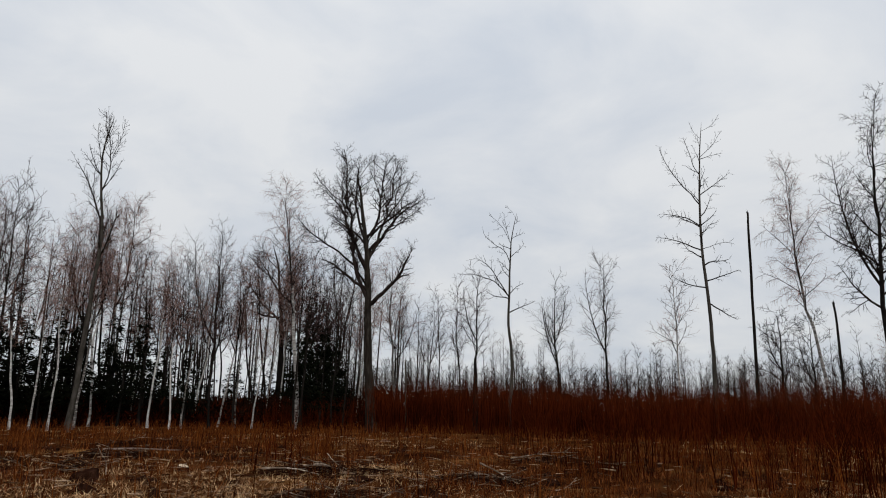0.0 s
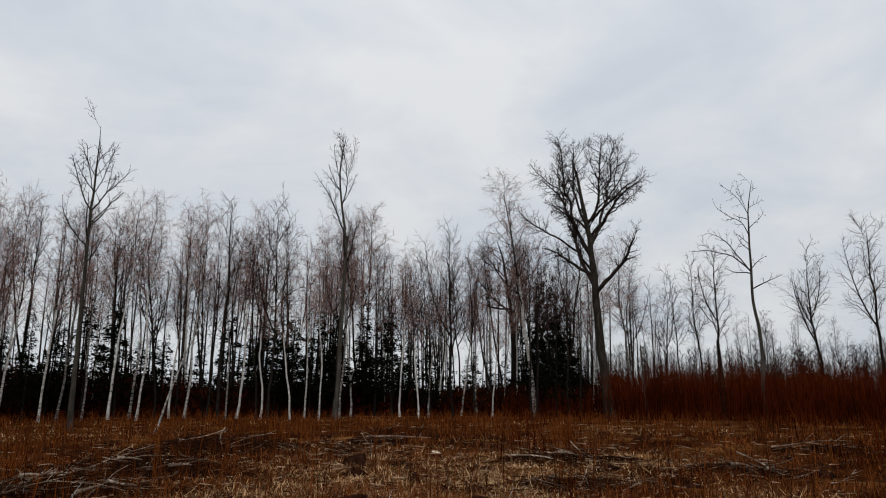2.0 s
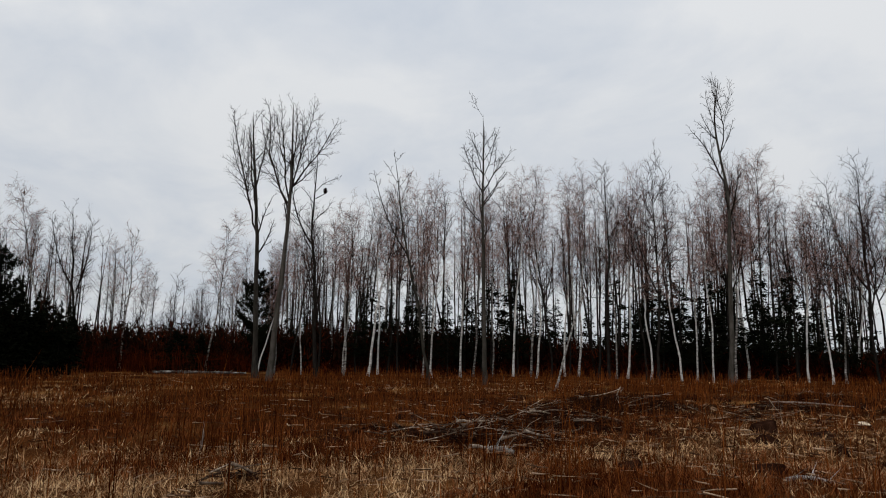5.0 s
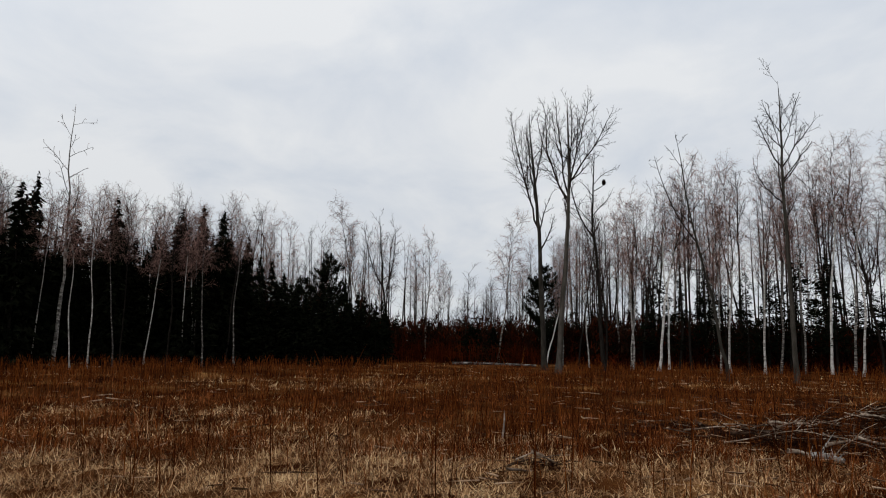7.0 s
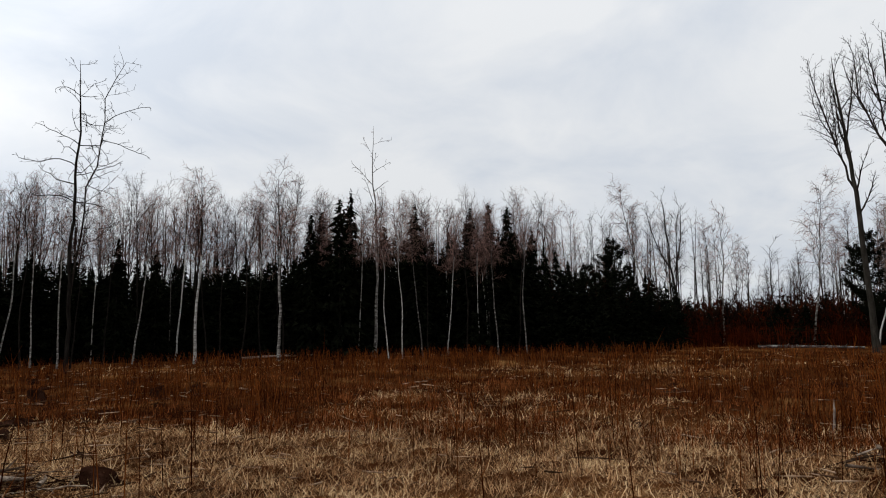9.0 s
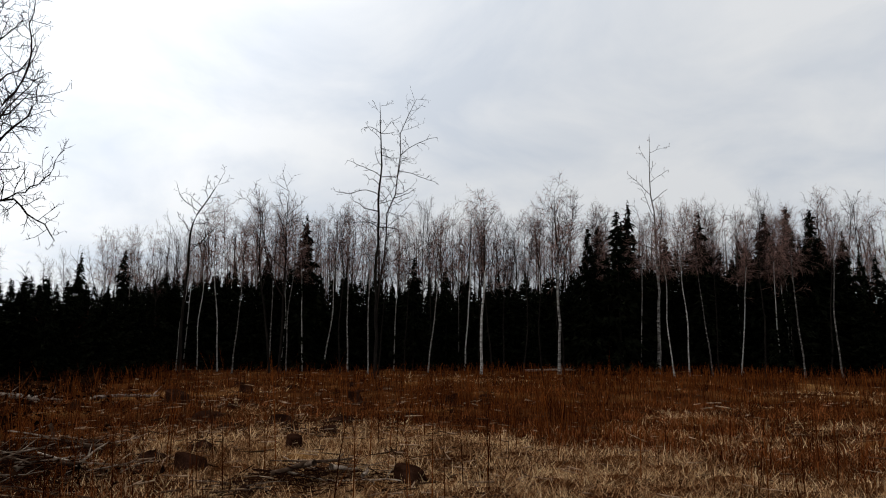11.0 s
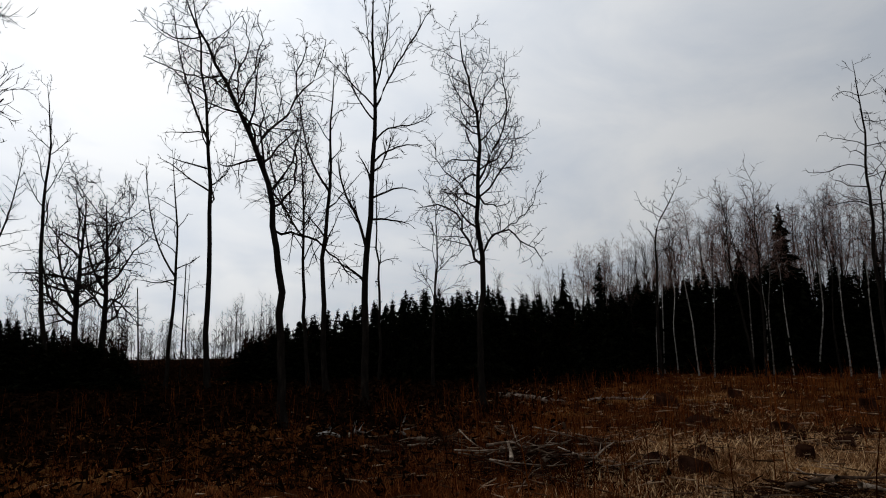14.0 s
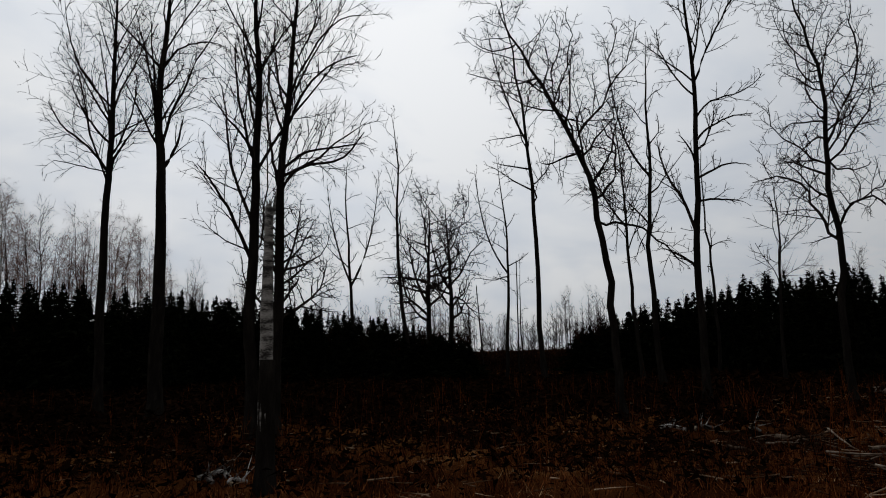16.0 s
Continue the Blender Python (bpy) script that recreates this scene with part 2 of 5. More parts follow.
# n: side branches a metre, by level of the parent; len: their length; up: how far they turn upwards
STYLES = {
    "ash": dict(reach=0.97, top=0.97, crook=5, n=(0.8, 3.8, 5.4, 5.0), len=(0.6, 0.50, 0.46, 0.34), angle=(38, 38, 38, 34), up=(0.08, 0.07, 0.05, 0.03), wander=0.14, thin=0.52, tip=0.0075, depth=4, **{"from": (0.5, 0.22, 0.12, 0.1)}),
    "oak": dict(reach=1.1, top=0.9, crook=8, n=(1.2, 3.0, 5.0, 5.0), len=(1.1, 0.8, 0.66, 0.42), angle=(50, 52, 50, 46), up=(0.04, 0.05, 0.03, 0.0), wander=0.22, thin=0.58, tip=0.011, depth=4, **{"from": (0.35, 0.2, 0.1, 0.1)}),
    "aspen": dict(reach=0.97, top=0.98, crook=4, n=(1.1, 2.8, 3.6, 3.0), len=(0.55, 0.5, 0.42, 0.3), angle=(58, 48, 48, 40), up=(0.04, 0.06, 0.04, 0.0), wander=0.16, thin=0.55, tip=0.009, depth=4, **{"from": (0.4, 0.25, 0.15, 0.1)}),
    "birch": dict(taper=0.55, reach=0.93, top=0.97, crook=8, n=(1.8, 2.5, 10.0, 2.0), len=(0.58, 0.8, 0.75, 0.4), angle=(36, 48, 46, 30), up=(0.07, -0.06, -0.5, -0.3), wander=0.14, thin=0.42, tip=0.0085, depth=3, **{"from": (0.45, 0.12, 0.05, 0.1)}),
    "alder": dict(taper=0.65, reach=0.93, top=0.97, crook=8, n=(1.5, 2.5, 4.6, 2.0), len=(0.62, 0.8, 0.85, 0.3), angle=(35, 42, 42, 30), up=(0.06, 0.06, 0.03, 0.0), wander=0.16, thin=0.48, tip=0.011, depth=3, **{"from": (0.45, 0.12, 0.05, 0.1)}),
    "oak_round": dict(taper=0.7, reach=1.0, top=0.9, crook=8, n=(2.2, 3.0, 4.0, 3.0), len=(1.2, 0.8, 0.62, 0.4), angle=(60, 54, 50, 46), up=(0.06, 0.05, 0.03, 0.0), wander=0.24, thin=0.66, tip=0.012, depth=4, **{"from": (0.32, 0.22, 0.15, 0.1)}),
    "oak_old": dict(limb=0.66, reach=1.2, top=0.95, crook=9, n=(1.0, 4.6, 6.2, 6.0), len=(0.9, 0.64, 0.56, 0.42), angle=(48, 46, 46, 44), up=(0.05, 0.07, 0.05, 0.0), wander=0.22, thin=0.55, tip=0.009, depth=4, **{"from": (0.7, 0.4, 0.2, 0.1)}),
    "aspen_wavy": dict(limb=0.6, reach=1.0, top=0.98, crook=8, n=(2.2, 2.8, 3.6, 3.0), len=(0.5, 0.5, 0.42, 0.3), angle=(66, 54, 50, 40), up=(0.0, 0.03, 0.02, 0.0), wander=0.27, thin=0.5, tip=0.008, depth=4, **{"from": (0.4, 0.2, 0.15, 0.1)}),
    "ash_full": dict(limb=0.42, reach=0.95, top=0.97, crook=5, n=(2.2, 3.2, 4.6, 5.0), len=(0.95, 0.85, 0.68, 0.45), angle=(40, 40, 40, 36), up=(0.07, 0.07, 0.05, 0.03), wander=0.13, thin=0.44, tip=0.006, depth=4, **{"from": (0.4, 0.12, 0.1, 0.1)}),
    "linden": dict(reach=0.93, top=0.97, crook=14, n=(4.0, 5.4, 7.0, 5.5), len=(0.66, 0.58, 0.5, 0.36), angle=(62, 58, 52, 46), up=(0.03, 0.03, 0.02, 0.0), wander=0.22, thin=0.52, tip=0.006, depth=4, **{"from": (0.3, 0.1, 0.1, 0.1)}),
}


def arc(p0, L, heads, m, rng, deep, crook=0.0):
    """A line that starts at p0 and leans across the view by these degrees from the upright, one after the other."""
    s = (np.arange(m - 1) + 0.5) / (m - 1)
    h = np.radians(np.interp(s, np.linspace(0, 1, len(heads)), heads))
    h = h + np.radians(rng.normal(0, crook, m - 1))
    y = deep + rng.normal(0, 0.12, m - 1)
    step = np.stack([np.sin(h), y * np.abs(np.sin(h) + 0.25), np.cos(h)], -1) * L / (m - 1)
    return np.vstack([p0, p0 + np.cumsum(step, 0)])


def tris(key):
    """Triangles in one tube of this kind."""
    _, m, k = key
    return (m - 2) * k * 2 + k if k == 3 else (m - 1) * k * 2 + k - 2


def split_trunk(G, P, R, low, k=9):
    """The bare stem below, and its leader in the crown above."""
    i = max(2, int(round(low * (len(R) - 1))))
    G.add("trunk", P[:i + 1], R[:i + 1], k)
    if i < len(R) - 1:
        G.add("limb", P[i:], R[i:], 6)


def finish_tree(G, name, label, m, barks, group=""):
    tree = thing(name, label, "tree", group, m)
    for what, pname, mat in (("trunk", "trunk", barks[0]), ("crown", "crown", barks[1])):
        me = G.mesh(what, name + "_" + pname, mat)
        if me and what == "crown" and barks[2] != barks[1]:  # the thin twigs have a bark of their own
            me.materials.append(barks[2])
            tell = np.concatenate([np.full(len(v) * tris(key), key[0] == "twig", np.int32) for key, v in G.lines.items() if key[0] != "trunk"])
            me.polygons.foreach_set("material_index", tell)
        if me:
            part(pname, me, tree)
    return tree


def shaped_tree(seed, name, label, spec, style, barks, bare=0.4):
    """A tree whose main limbs are known: parent, place on it, length, and the lean at start, middle and end."""
    az, d, r0, stem, limbs = spec
    G, st = Growth(seed), STYLES[style]
    rng = G.rng
    P = arc(np.zeros(3), stem[0] * st["top"], stem[1:], 22, rng, 0.0, st["crook"] * 0.35)
    s = np.linspace(0, 1, 22)
    R = r0 * ((1 - s) ** 0.66 * 0.94 + 0.05) * (1 + 0.5 * np.exp(-s * 45))
    split_trunk(G, P, R, 1.0)
    lines = [(P, R, stem[0])]
    for i, (par, at, L, *heads) in enumerate(limbs):
        pp, pr, _ = lines[par]
        sg = np.linspace(0, 1, len(pr))
        p0 = np.array([np.interp(at, sg, pp[:, a]) for a in range(3)])
        r = float(np.interp(at, sg, pr)) * (st.get("limb", 0.62) if L > 3 else 0.48)
        q = arc(p0, L * st["reach"], heads, 12, rng, rng.uniform(-0.5, 0.5), st["crook"])
        qr = 0.010 + max(r - 0.010, 0.01) * (1 - np.linspace(0, 1, 12)) ** 0.7
        G.add("limb", q, qr, 6)
        lines.append((q, qr, L))
    for i, (q, qr, L) in enumerate(lines):
        if i == 0:
            st0 = dict(st, n=(st["n"][0] * 0.5,) + st["n"][1:])
            sprout(G, q, qr, L, 0, dict(st0, **{"from": (max(bare, 0.5),) + st["from"][1:]}))
        else:
            sprout(G, q, qr, L, 1, st)
    return finish_tree(G, name, label, stand(az, d), barks)


def grown_tree(seed, name, label, height, r0, style, barks, m=None, bend=0.06, bare=None, fork=0, group=""):
    """A tree of a kind, grown by chance: a leading stem, perhaps forked, with side branches."""
    G, st = Growth(seed), STYLES[style]
    rng = G.rng
    heads = rng.normal(0, bend * 60, 5)
    P = arc(np.zeros(3), height, heads - heads.mean(), 16, rng, rng.normal(0, 0.1), 3.2)
    P[:, 2] *= height / P[-1, 2]
    s = np.linspace(0, 1, 16)
    R = r0 * ((1 - s) ** 0.8 * 0.93 + 0.06) * (1 + 0.45 * np.exp(-s * 40))
    low = st["from"][0] if bare is None else bare
    # birch stems turn to dark bark in the crown: silhouette put into the colour
    split_trunk(G, P, R, low + 0.15 if style == "birch" else 1.0, 7)
    st = dict(st, **{"from": (low,) + st["from"][1:]})
    sprout(G, P, R, height, 0, st)
    for i in range(fork):
        at = rng.uniform(0.4, 0.62)
        p0 = np.array([np.interp(at, s, P[:, a]) for a in range(3)])
        L = height * (1 - at) * rng.uniform(0.75, 0.95)
        sgn = 1 if i % 2 else -1
        q = arc(p0, L, [sgn * rng.uniform(22, 38), sgn * 12, sgn * 3], 12, rng, rng.uniform(-0.4, 0.4))
        qr = 0.01 + float(np.interp(at, s, R)) * 0.7 * (1 - np.linspace(0, 1, 12)) ** 0.8
        G.add("limb", q, qr, 6)
        sprout(G, q, qr, L, 1, st)
    return finish_tree(G, name, label, m, barks, group)


def sprays(seed, height, spread, low=0.05, thick=1.0, rounded=False, leaf=1.0, tiers=3.4):
    """The needles of one conifer: whorls of drooping boughs, each of many small sprays."""
    rng = np.random.default_rng(seed + 5000)
    cen, axis, size = [], [], []
    whorls = int(height * (1.7 if rounded else tiers))
    for w in range(whorls):
        f = low + (1 - low) * (w + rng.uniform(0, 0.6)) / whorls
        reach = spread * ((math.sin(min(1, (1 - f) / (1 - low)) * 2.6) ** 0.7) if rounded else (1 - f) ** 0.95 + 0.012) * rng.uniform(0.75, 1.12)
        for b in range(rng.integers(5, 9)):
            a, ln = rng.uniform(0, 6.283), reach * rng.uniform(0.55, 1.15)
            n = max(2, int(ln * 10 * thick) + 1)
            t = rng.uniform(0.12, 1, n) ** 0.7
            drop = (0.25 if rounded else -0.32) * ln * t + 0.28 * ln * t ** 2.2
            out = np.array([math.cos(a), math.sin(a)])
            off = rng.normal(0, 0.12 + 0.10 * ln, n) * (1.1 - t)
            c = np.stack([out[0] * ln * t - out[1] * off, out[1] * ln * t + out[0] * off, f * height + drop + rng.normal(0, 0.12 if tiers > 2.5 else 0.10, n)], -1)
            cen.append(c)
            axis.append(np.stack([out[0] + rng.normal(0, 0.5, n), out[1] + rng.normal(0, 0.5, n), rng.normal(-0.45, 0.3, n)], -1))
            size.append(leaf * np.minimum(rng.uniform(0.22, 0.46, n) * (0.7 + 0.03 * height), 0.14 + 0.5 * reach))
    cen, axis, size = np.concatenate(cen), unit(np.concatenate(axis)), np.concatenate(size)[:, None]
    wide = unit(np.cross(axis, rng.normal(0, 1, axis.shape)))
    V = np.stack([cen - axis * size * 0.5 + wide * size * 0.3, cen - axis * size * 0.5 - wide * size * 0.3, cen + axis * size * 0.8], 1).reshape(-1, 3)
    return V


def conifer(seed, name, label, height, spread, m=None, low=0.05, thick=1.0, rounded=False, group="", leaf=1.0, tiers=3.4):
    rng = np.random.default_rng(seed)
    tree = thing(name, label, "tree", group, m)
    z = np.linspace(0, height, 7)
    P = np.stack([rng.normal(0, 0.02, 7).cumsum(), rng.normal(0, 0.02, 7).cumsum(), z], -1)
    r = 0.011 * height
    part("trunk", tri_mesh(name + "_trunk", *tubes([P], [r * (1 - 0.96 * z / height)], 6), M_DARK), tree)
    V = sprays(seed, height, spread, low, thick, rounded, leaf, tiers)
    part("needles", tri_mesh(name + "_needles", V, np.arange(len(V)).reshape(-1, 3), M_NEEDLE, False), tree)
    return tree


# ---- ground: one sheet to the horizon ----
def build_ground():
    rings = np.concatenate([[0.0], np.geomspace(1.5, 90, 110), np.geomspace(100, 2600, 16)])
    n = 260
    a = np.arange(n) * 2 * np.pi / n
    X, Y = rings[:, None] * np.cos(a), rings[:, None] * np.sin(a)
    Z = rise(X, Y) * np.clip((150 - rings) / 60, 0, 1)[:, None]
    Z += 0.05 * (np.sin(5.1 * X + 2 * Y) * np.sin(4.3 * Y - 1.2 * X)) * np.clip((45 - rings) / 20, 0, 1)[:, None]
    V = np.stack([X, Y, Z], -1).reshape(-1, 3)
    i = np.arange(len(rings) - 1)[:, None] * n
    j = np.arange(n)
    A, B = i + j, i + (j + 1) % n
    F = np.concatenate([np.stack([A, A + n, B], -1).reshape(-1, 3), np.stack([B, A + n, B + n], -1).reshape(-1, 3)])
    return tagged(new("ground", tri_mesh("ground", V, F, M_SOIL)), "cleared forest floor with brown leaf litter and dry grass", "ground", kind="structure")


build_ground()

# outlines of the woods round the clearing: bearing, height of the tops above eye level in degrees
EDGE = [(-36, 7), (-28, 7.3), (-23, 5.3), (-15, 5.9), (-8, 5.9), (-2, 7.7), (1, 9.1), (5, 11.9), (9, 13.2), (15, 13), (17, 11), (19, 13), (21, 11.2),
        (25, 15), (30, 14.6), (36, 14.8), (42, 14.3), (51, 13.8), (57, 12.9), (61, 12), (65, 9.5), (69, 7), (73, 5.6), (76, 8.6), (79, 10.2), (83, 10.6),
        (87, 10.2), (99, 11), (109, 10.8), (112, 12), (116, 10.2), (120, 11.5), (128, 10.4), (135, 11.4), (140, 10.4), (145, 8.4)]
EDGE_E = [(145, 8.3), (151, 7.2), (160, 5.5), (170, 3.8), (178, 3), (188, 4.5), (200, 5.5), (207, 7), (209, 9.1), (212, 11.4), (225, 11.6)]
DARK = [(60, 2.9), (65, 2.9), (69, 2.2), (77, 2.2), (80, 3.9), (87, 4.9), (92, 7.6), (105, 7.4), (111, 5.8), (118, 5.1), (130, 5.5), (139, 5.8), (143, 5.3),
        (147, 4.1), (153, 4.6), (159, 5.2), (165, 4.4), (168, 4), (172, 2.7), (175.5, 1.5)]
DARK_E = [(184.5, 0.9), (190, 2.5), (196, 3.8), (200, 4.5), (207, 5.1), (214, 5.6), (225, 5.9)]


def tops(table, az):
    return float(np.interp(az, [p[0] for p in table], [p[1] for p in table]))


def tall(el, d):
    return EYE_H + d * math.tan(radians(el))


SHAPES = {}
SHAPES["oak"] = (5.5, 46.7, 0.35, (19.4, -5, -6, -5, -6, -8, -8),
    ((0, 0.45, 8.0, -30, -20, -40),
     (1, 0.34, 4.4, -52, -60, -38),
     (0, 0.65, 6.0, 30, 36, 48),
     (0, 0.59, 8.0, -25, -16, -6),
     (0, 0.67, 6.6, 3, 6, 4),
     (0, 0.63, 7.3, 15, 12, 8),
     (0, 0.71, 5.4, -22, -14, -4),
     (0, 0.46, 4.4, 52, 42, 8),
     (0, 0.52, 3.6, -56, -50, -62),
     (0, 0.73, 3.8, 50, 56, 66),
     (1, 0.6, 4.6, -15, -5, 2),
     (3, 0.5, 3.6, 12, 14, 4),
     (4, 0.5, 3.2, -46, -40, -30),
     (6, 0.45, 3.2, 36, 30, 22),
     (5, 0.5, 3.0, -14, -10, -4),
     (3, 0.3, 3.2, 58, 50, 40),))
SHAPES["ash_leaning"] = (27.9, 44.8, 0.16, (19.9, 1, 2, 1, 1, 1, -11, 0, 13),
    ((0, 0.61, 4.9, -16, -20, -36),
     (0, 0.74, 5.4, 15, -4, -12),
     (2, 0.4, 2.8, 22, 12, 4),
     (0, 0.84, 2.6, -25, -10, 0),
     (0, 0.79, 2.1, -36, -28, -10),
     (2, 0.62, 2.0, -22, -14, -6),
     (0, 0.52, 3.6, 22, 12, 4),
     (1, 0.55, 1.8, 8, 4, 0),
     (0, 0.9, 1.8, 20, 14, 8),))
SHAPES["ash_lone"] = (47.1, 37.4, 0.13, (15.8, -1, 0, 1, 0, 0, 0),
    ((0, 0.70, 3.1, -28, -24, -10),
     (0, 0.70, 3.2, 30, 30, 38),
     (0, 0.76, 2.8, -18, -12, -5),
     (0, 0.76, 2.8, 18, 14, 8),
     (0, 0.82, 2.0, -32, -26, -15),
     (0, 0.82, 2.1, 28, 25, 20),
     (0, 0.58, 2.7, -42, -34, -14),
     (0, 0.66, 2.2, 44, 38, 30),
     (1, 0.4, 1.6, -4, 0, 4),
     (2, 0.4, 1.6, 10, 8, 4),))
SHAPES["ash_fan"] = (64.7, 40.7, 0.18, (17.3, 3, 4, 4, 2, -2, -3),
    ((0, 0.60, 6.9, -22, -13, -3),
     (0, 0.63, 6.1, -13, -8, -4),
     (0, 0.66, 5.7, 8, 2, -1),
     (0, 0.65, 6.1, 19, 12, 7),
     (0, 0.68, 5.5, 31, 28, 25),
     (1, 0.4, 3.4, -26, -18, -8),
     (1, 0.5, 3.0, 2, 4, 2),
     (3, 0.4, 3.0, 22, 14, 6),
     (4, 0.35, 3.2, 4, 2, 0),
     (5, 0.35, 3.0, 12, 8, 4),
     (5, 0.5, 2.4, 44, 38, 30),
     (2, 0.4, 3.2, -18, -10, -4),))
SHAPES["ash_forked"] = (65.8, 43.3, 0.18, (17.3, -4, -3, -3, -4, -4, 1),
    ((0, 0.53, 8.4, -17, -11, -3),
     (1, 0.4, 3.6, -28, -20, -8),
     (1, 0.32, 4.8, 3, 2, 0),
     (0, 0.70, 4.6, 12, 8, 0),
     (0, 0.62, 5.0, -9, -5, -2),
     (1, 0.62, 2.2, 10, 6, 2),
     (0, 0.78, 2.8, -14, -8, -2),
     (0, 0.45, 2.6, 34, 24, 10),))
SHAPES["aspen_tall"] = (338.4, 55.0, 0.17, (25.1, 1, 1, -2, -1, 4, 8),
    ((0, 0.57, 3.9, -57, -59, -85),
     (0, 0.65, 3.6, -35, -72, -74),
     (0, 0.72, 6.0, -35, -34, -7),
     (0, 0.75, 3.4, 46, 47, 46),
     (0, 0.47, 2.5, 78, 77, 77),
     (1, 0.03, 2.6, 73, 79, 122),
     (0, 0.65, 1.6, 54, 54, 41),
     (0, 0.82, 3.7, -22, -16, -13),
     (0, 0.4, 2.4, 118, 123, 112),
     (0, 0.88, 2.8, 51, 39, 24),
     (0, 0.45, 2.5, -83, -74, -55),))
SHAPES["aspen_thin"] = (354.1, 49.7, 0.14, (16.6, -7, 6, -8, 4, 2, 15),
    ((0, 0.6, 4.4, -29, -74, -91),
     (0, 0.6, 4.2, -41, -25, -83),
     (0, 0.75, 3.5, -1, -58, -33),
     (0, 0.85, 2.8, -20, -36, -60),
     (4, 0.03, 2.5, -14, -12, -6),))
SHAPES["aspen_twin"] = (127.0, 34.8, 0.10, (14.9, 1, -3, 1, -2, 1, 0),
    ((0, 0.2, 12.4, 11, 6, 21),
     (0, 0.65, 2.6, -41, -114, -44),
     (0, 0.72, 2.0, -51, -65, -73),
     (0, 0.53, 2.3, -31, -116, -20),
     (0, 0.88, 1.2, -35, -71, -136),
     (1, 0.72, 2.1, 42, 66, 78),
     (1, 0.65, 2.3, 97, 108, 112),
     (1, 0.53, 1.2, 77, 72, 57),
     (0, 0.62, 1.2, 60, 66, 135),
     (0, 0.8, 1.3, 106, 97, 93),
     (0, 0.88, 0.8, 80, 76, 57),))
SHAPES["aspen_crooked"] = (142.2, 41.0, 0.10, (12.3, -1, -1, 5, -1, 31, 20),
    ((0, 0.78, 2.1, -75, -48, -13),
     (0, 0.85, 1.3, -24, -3, 9),
     (0, 0.57, 2.6, 41, 47, 52),))
SHAPES["ash_near"] = (166.2, 20.9, 0.12, (14.4, 0, 0, 4, 3, -2, 4),
    ((0, 0.35, 3.3, -11, -26, 0),
     (0, 0.65, 2.7, -36, -22, 6),
     (0, 0.68, 3.5, 23, 29, 40),
     (0, 0.6, 2.7, 31, 77, 31),
     (0, 0.5, 1.1, -12, -20, -31),
     (0, 0.55, 1.7, 45, 76, 109),
     (0, 0.42, 1.3, 78, 95, 97),
     (0, 0.47, 1.4, 69, 77, 116),
     (0, 0.28, 1.2, -38, -59, -81),
     (0, 0.72, 3.4, 14, 15, 7),
     (10, 0.15, 3.2, -26, -2, -14),))
SHAPES["linden_near"] = (156.5, 19.5, 0.10, (11.9, 0, 2, -5, 9, -14, 6),
    ((0, 0.33, 3.5, -24, -12, -116),
     (0, 0.57, 4.6, 37, 9, 6),
     (0, 0.38, 2.7, -4, 117, 149),
     (3, 0.35, 2.2, 59, 30, 22),
     (0, 0.72, 2.5, -69, -6, -11),
     (0, 0.62, 1.3, -70, -102, -130),
     (0, 0.45, 1.6, -48, -36, -31),
     (0, 0.55, 1.4, 169, 86, 42),
     (0, 0.75, 1.7, 13, 17, 34),
     (0, 0.53, 2.4, 64, 29, 10),))
SHAPES["oak_crooked"] = (172.5, 16.0, 0.10, (11.2, -3, -1, -9, -18, -25, -20),
    ((0, 0.6, 3.9, 53, 16, 11),
     (0, 0.47, 2.2, 61, -8, -32),
     (0, 0.78, 1.9, -116, -74, -64),
     (0, 0.7, 2.7, -29, 15, -27),
     (0, 0.42, 2.5, 82, 133, 147),
     (4, 0.05, 2.6, 25, 4, -17),
     (2, 0.57, 0.7, -61, -67, -74),
     (1, 0.5, 1.9, 50, 25, 10),
     (0, 0.88, 1.2, -113, -81, -46),))
SHAPES["ash_twin_a"] = (202.3, 15.0, 0.14, (11.4, -1, -2, 1, 2, -3, 3),
    ((0, 0.4, 3.5, -24, -8, -12),
     (0, 0.53, 2.9, -17, -12, -3),
     (0, 0.65, 2.3, -12, -9, 1),
     (3, 0.17, 2.0, 20, 16, 2),
     (0, 0.33, 2.6, -16, -29, -36),
     (5, 0.03, 4.6, 13, 2, 2),))
SHAPES["ash_twin_b"] = (200.5, 14.8, 0.13, (11.0, 2, 1, 0, 5, 6, 1),
    ((0, 0.47, 2.4, 4, 97, 19),
     (0, 0.5, 2.6, -1, 71, 75),
     (0, 0.47, 2.4, -19, -8, -3),
     (0, 0.6, 2.5, 11, 37, 84),
     (0, 0.68, 3.0, 15, 26, 75),
     (0, 0.75, 2.1, 36, 17, -2),
     (0, 0.65, 2.3, -15, -9, 1),))
SHAPES["ash_split"] = (209.4, 20.1, 0.20, (13.5, 0, 1, 0, -3, 7, -3),
    ((0, 0.62, 3.7, -13, -8, -15),
     (0, 0.57, 4.2, 11, 20, 30),
     (0, 0.53, 1.8, 31, 20, 7),
     (0, 0.75, 2.7, 15, 45, 100),))
SHAPES["ash_slim"] = (213.2, 21.1, 0.14, (13.4, -1, -1, 1, 1, -1, -2),
    ((0, 0.53, 2.6, -23, -61, -19),
     (1, 0.03, 1.4, -85, -83, -82),
     (0, 0.6, 2.2, -49, -33, -24),
     (0, 0.57, 3.0, 28, 11, -3),
     (0, 0.5, 1.7, 0, 16, 42),
     (0, 0.65, 2.1, -23, -30, -38),))
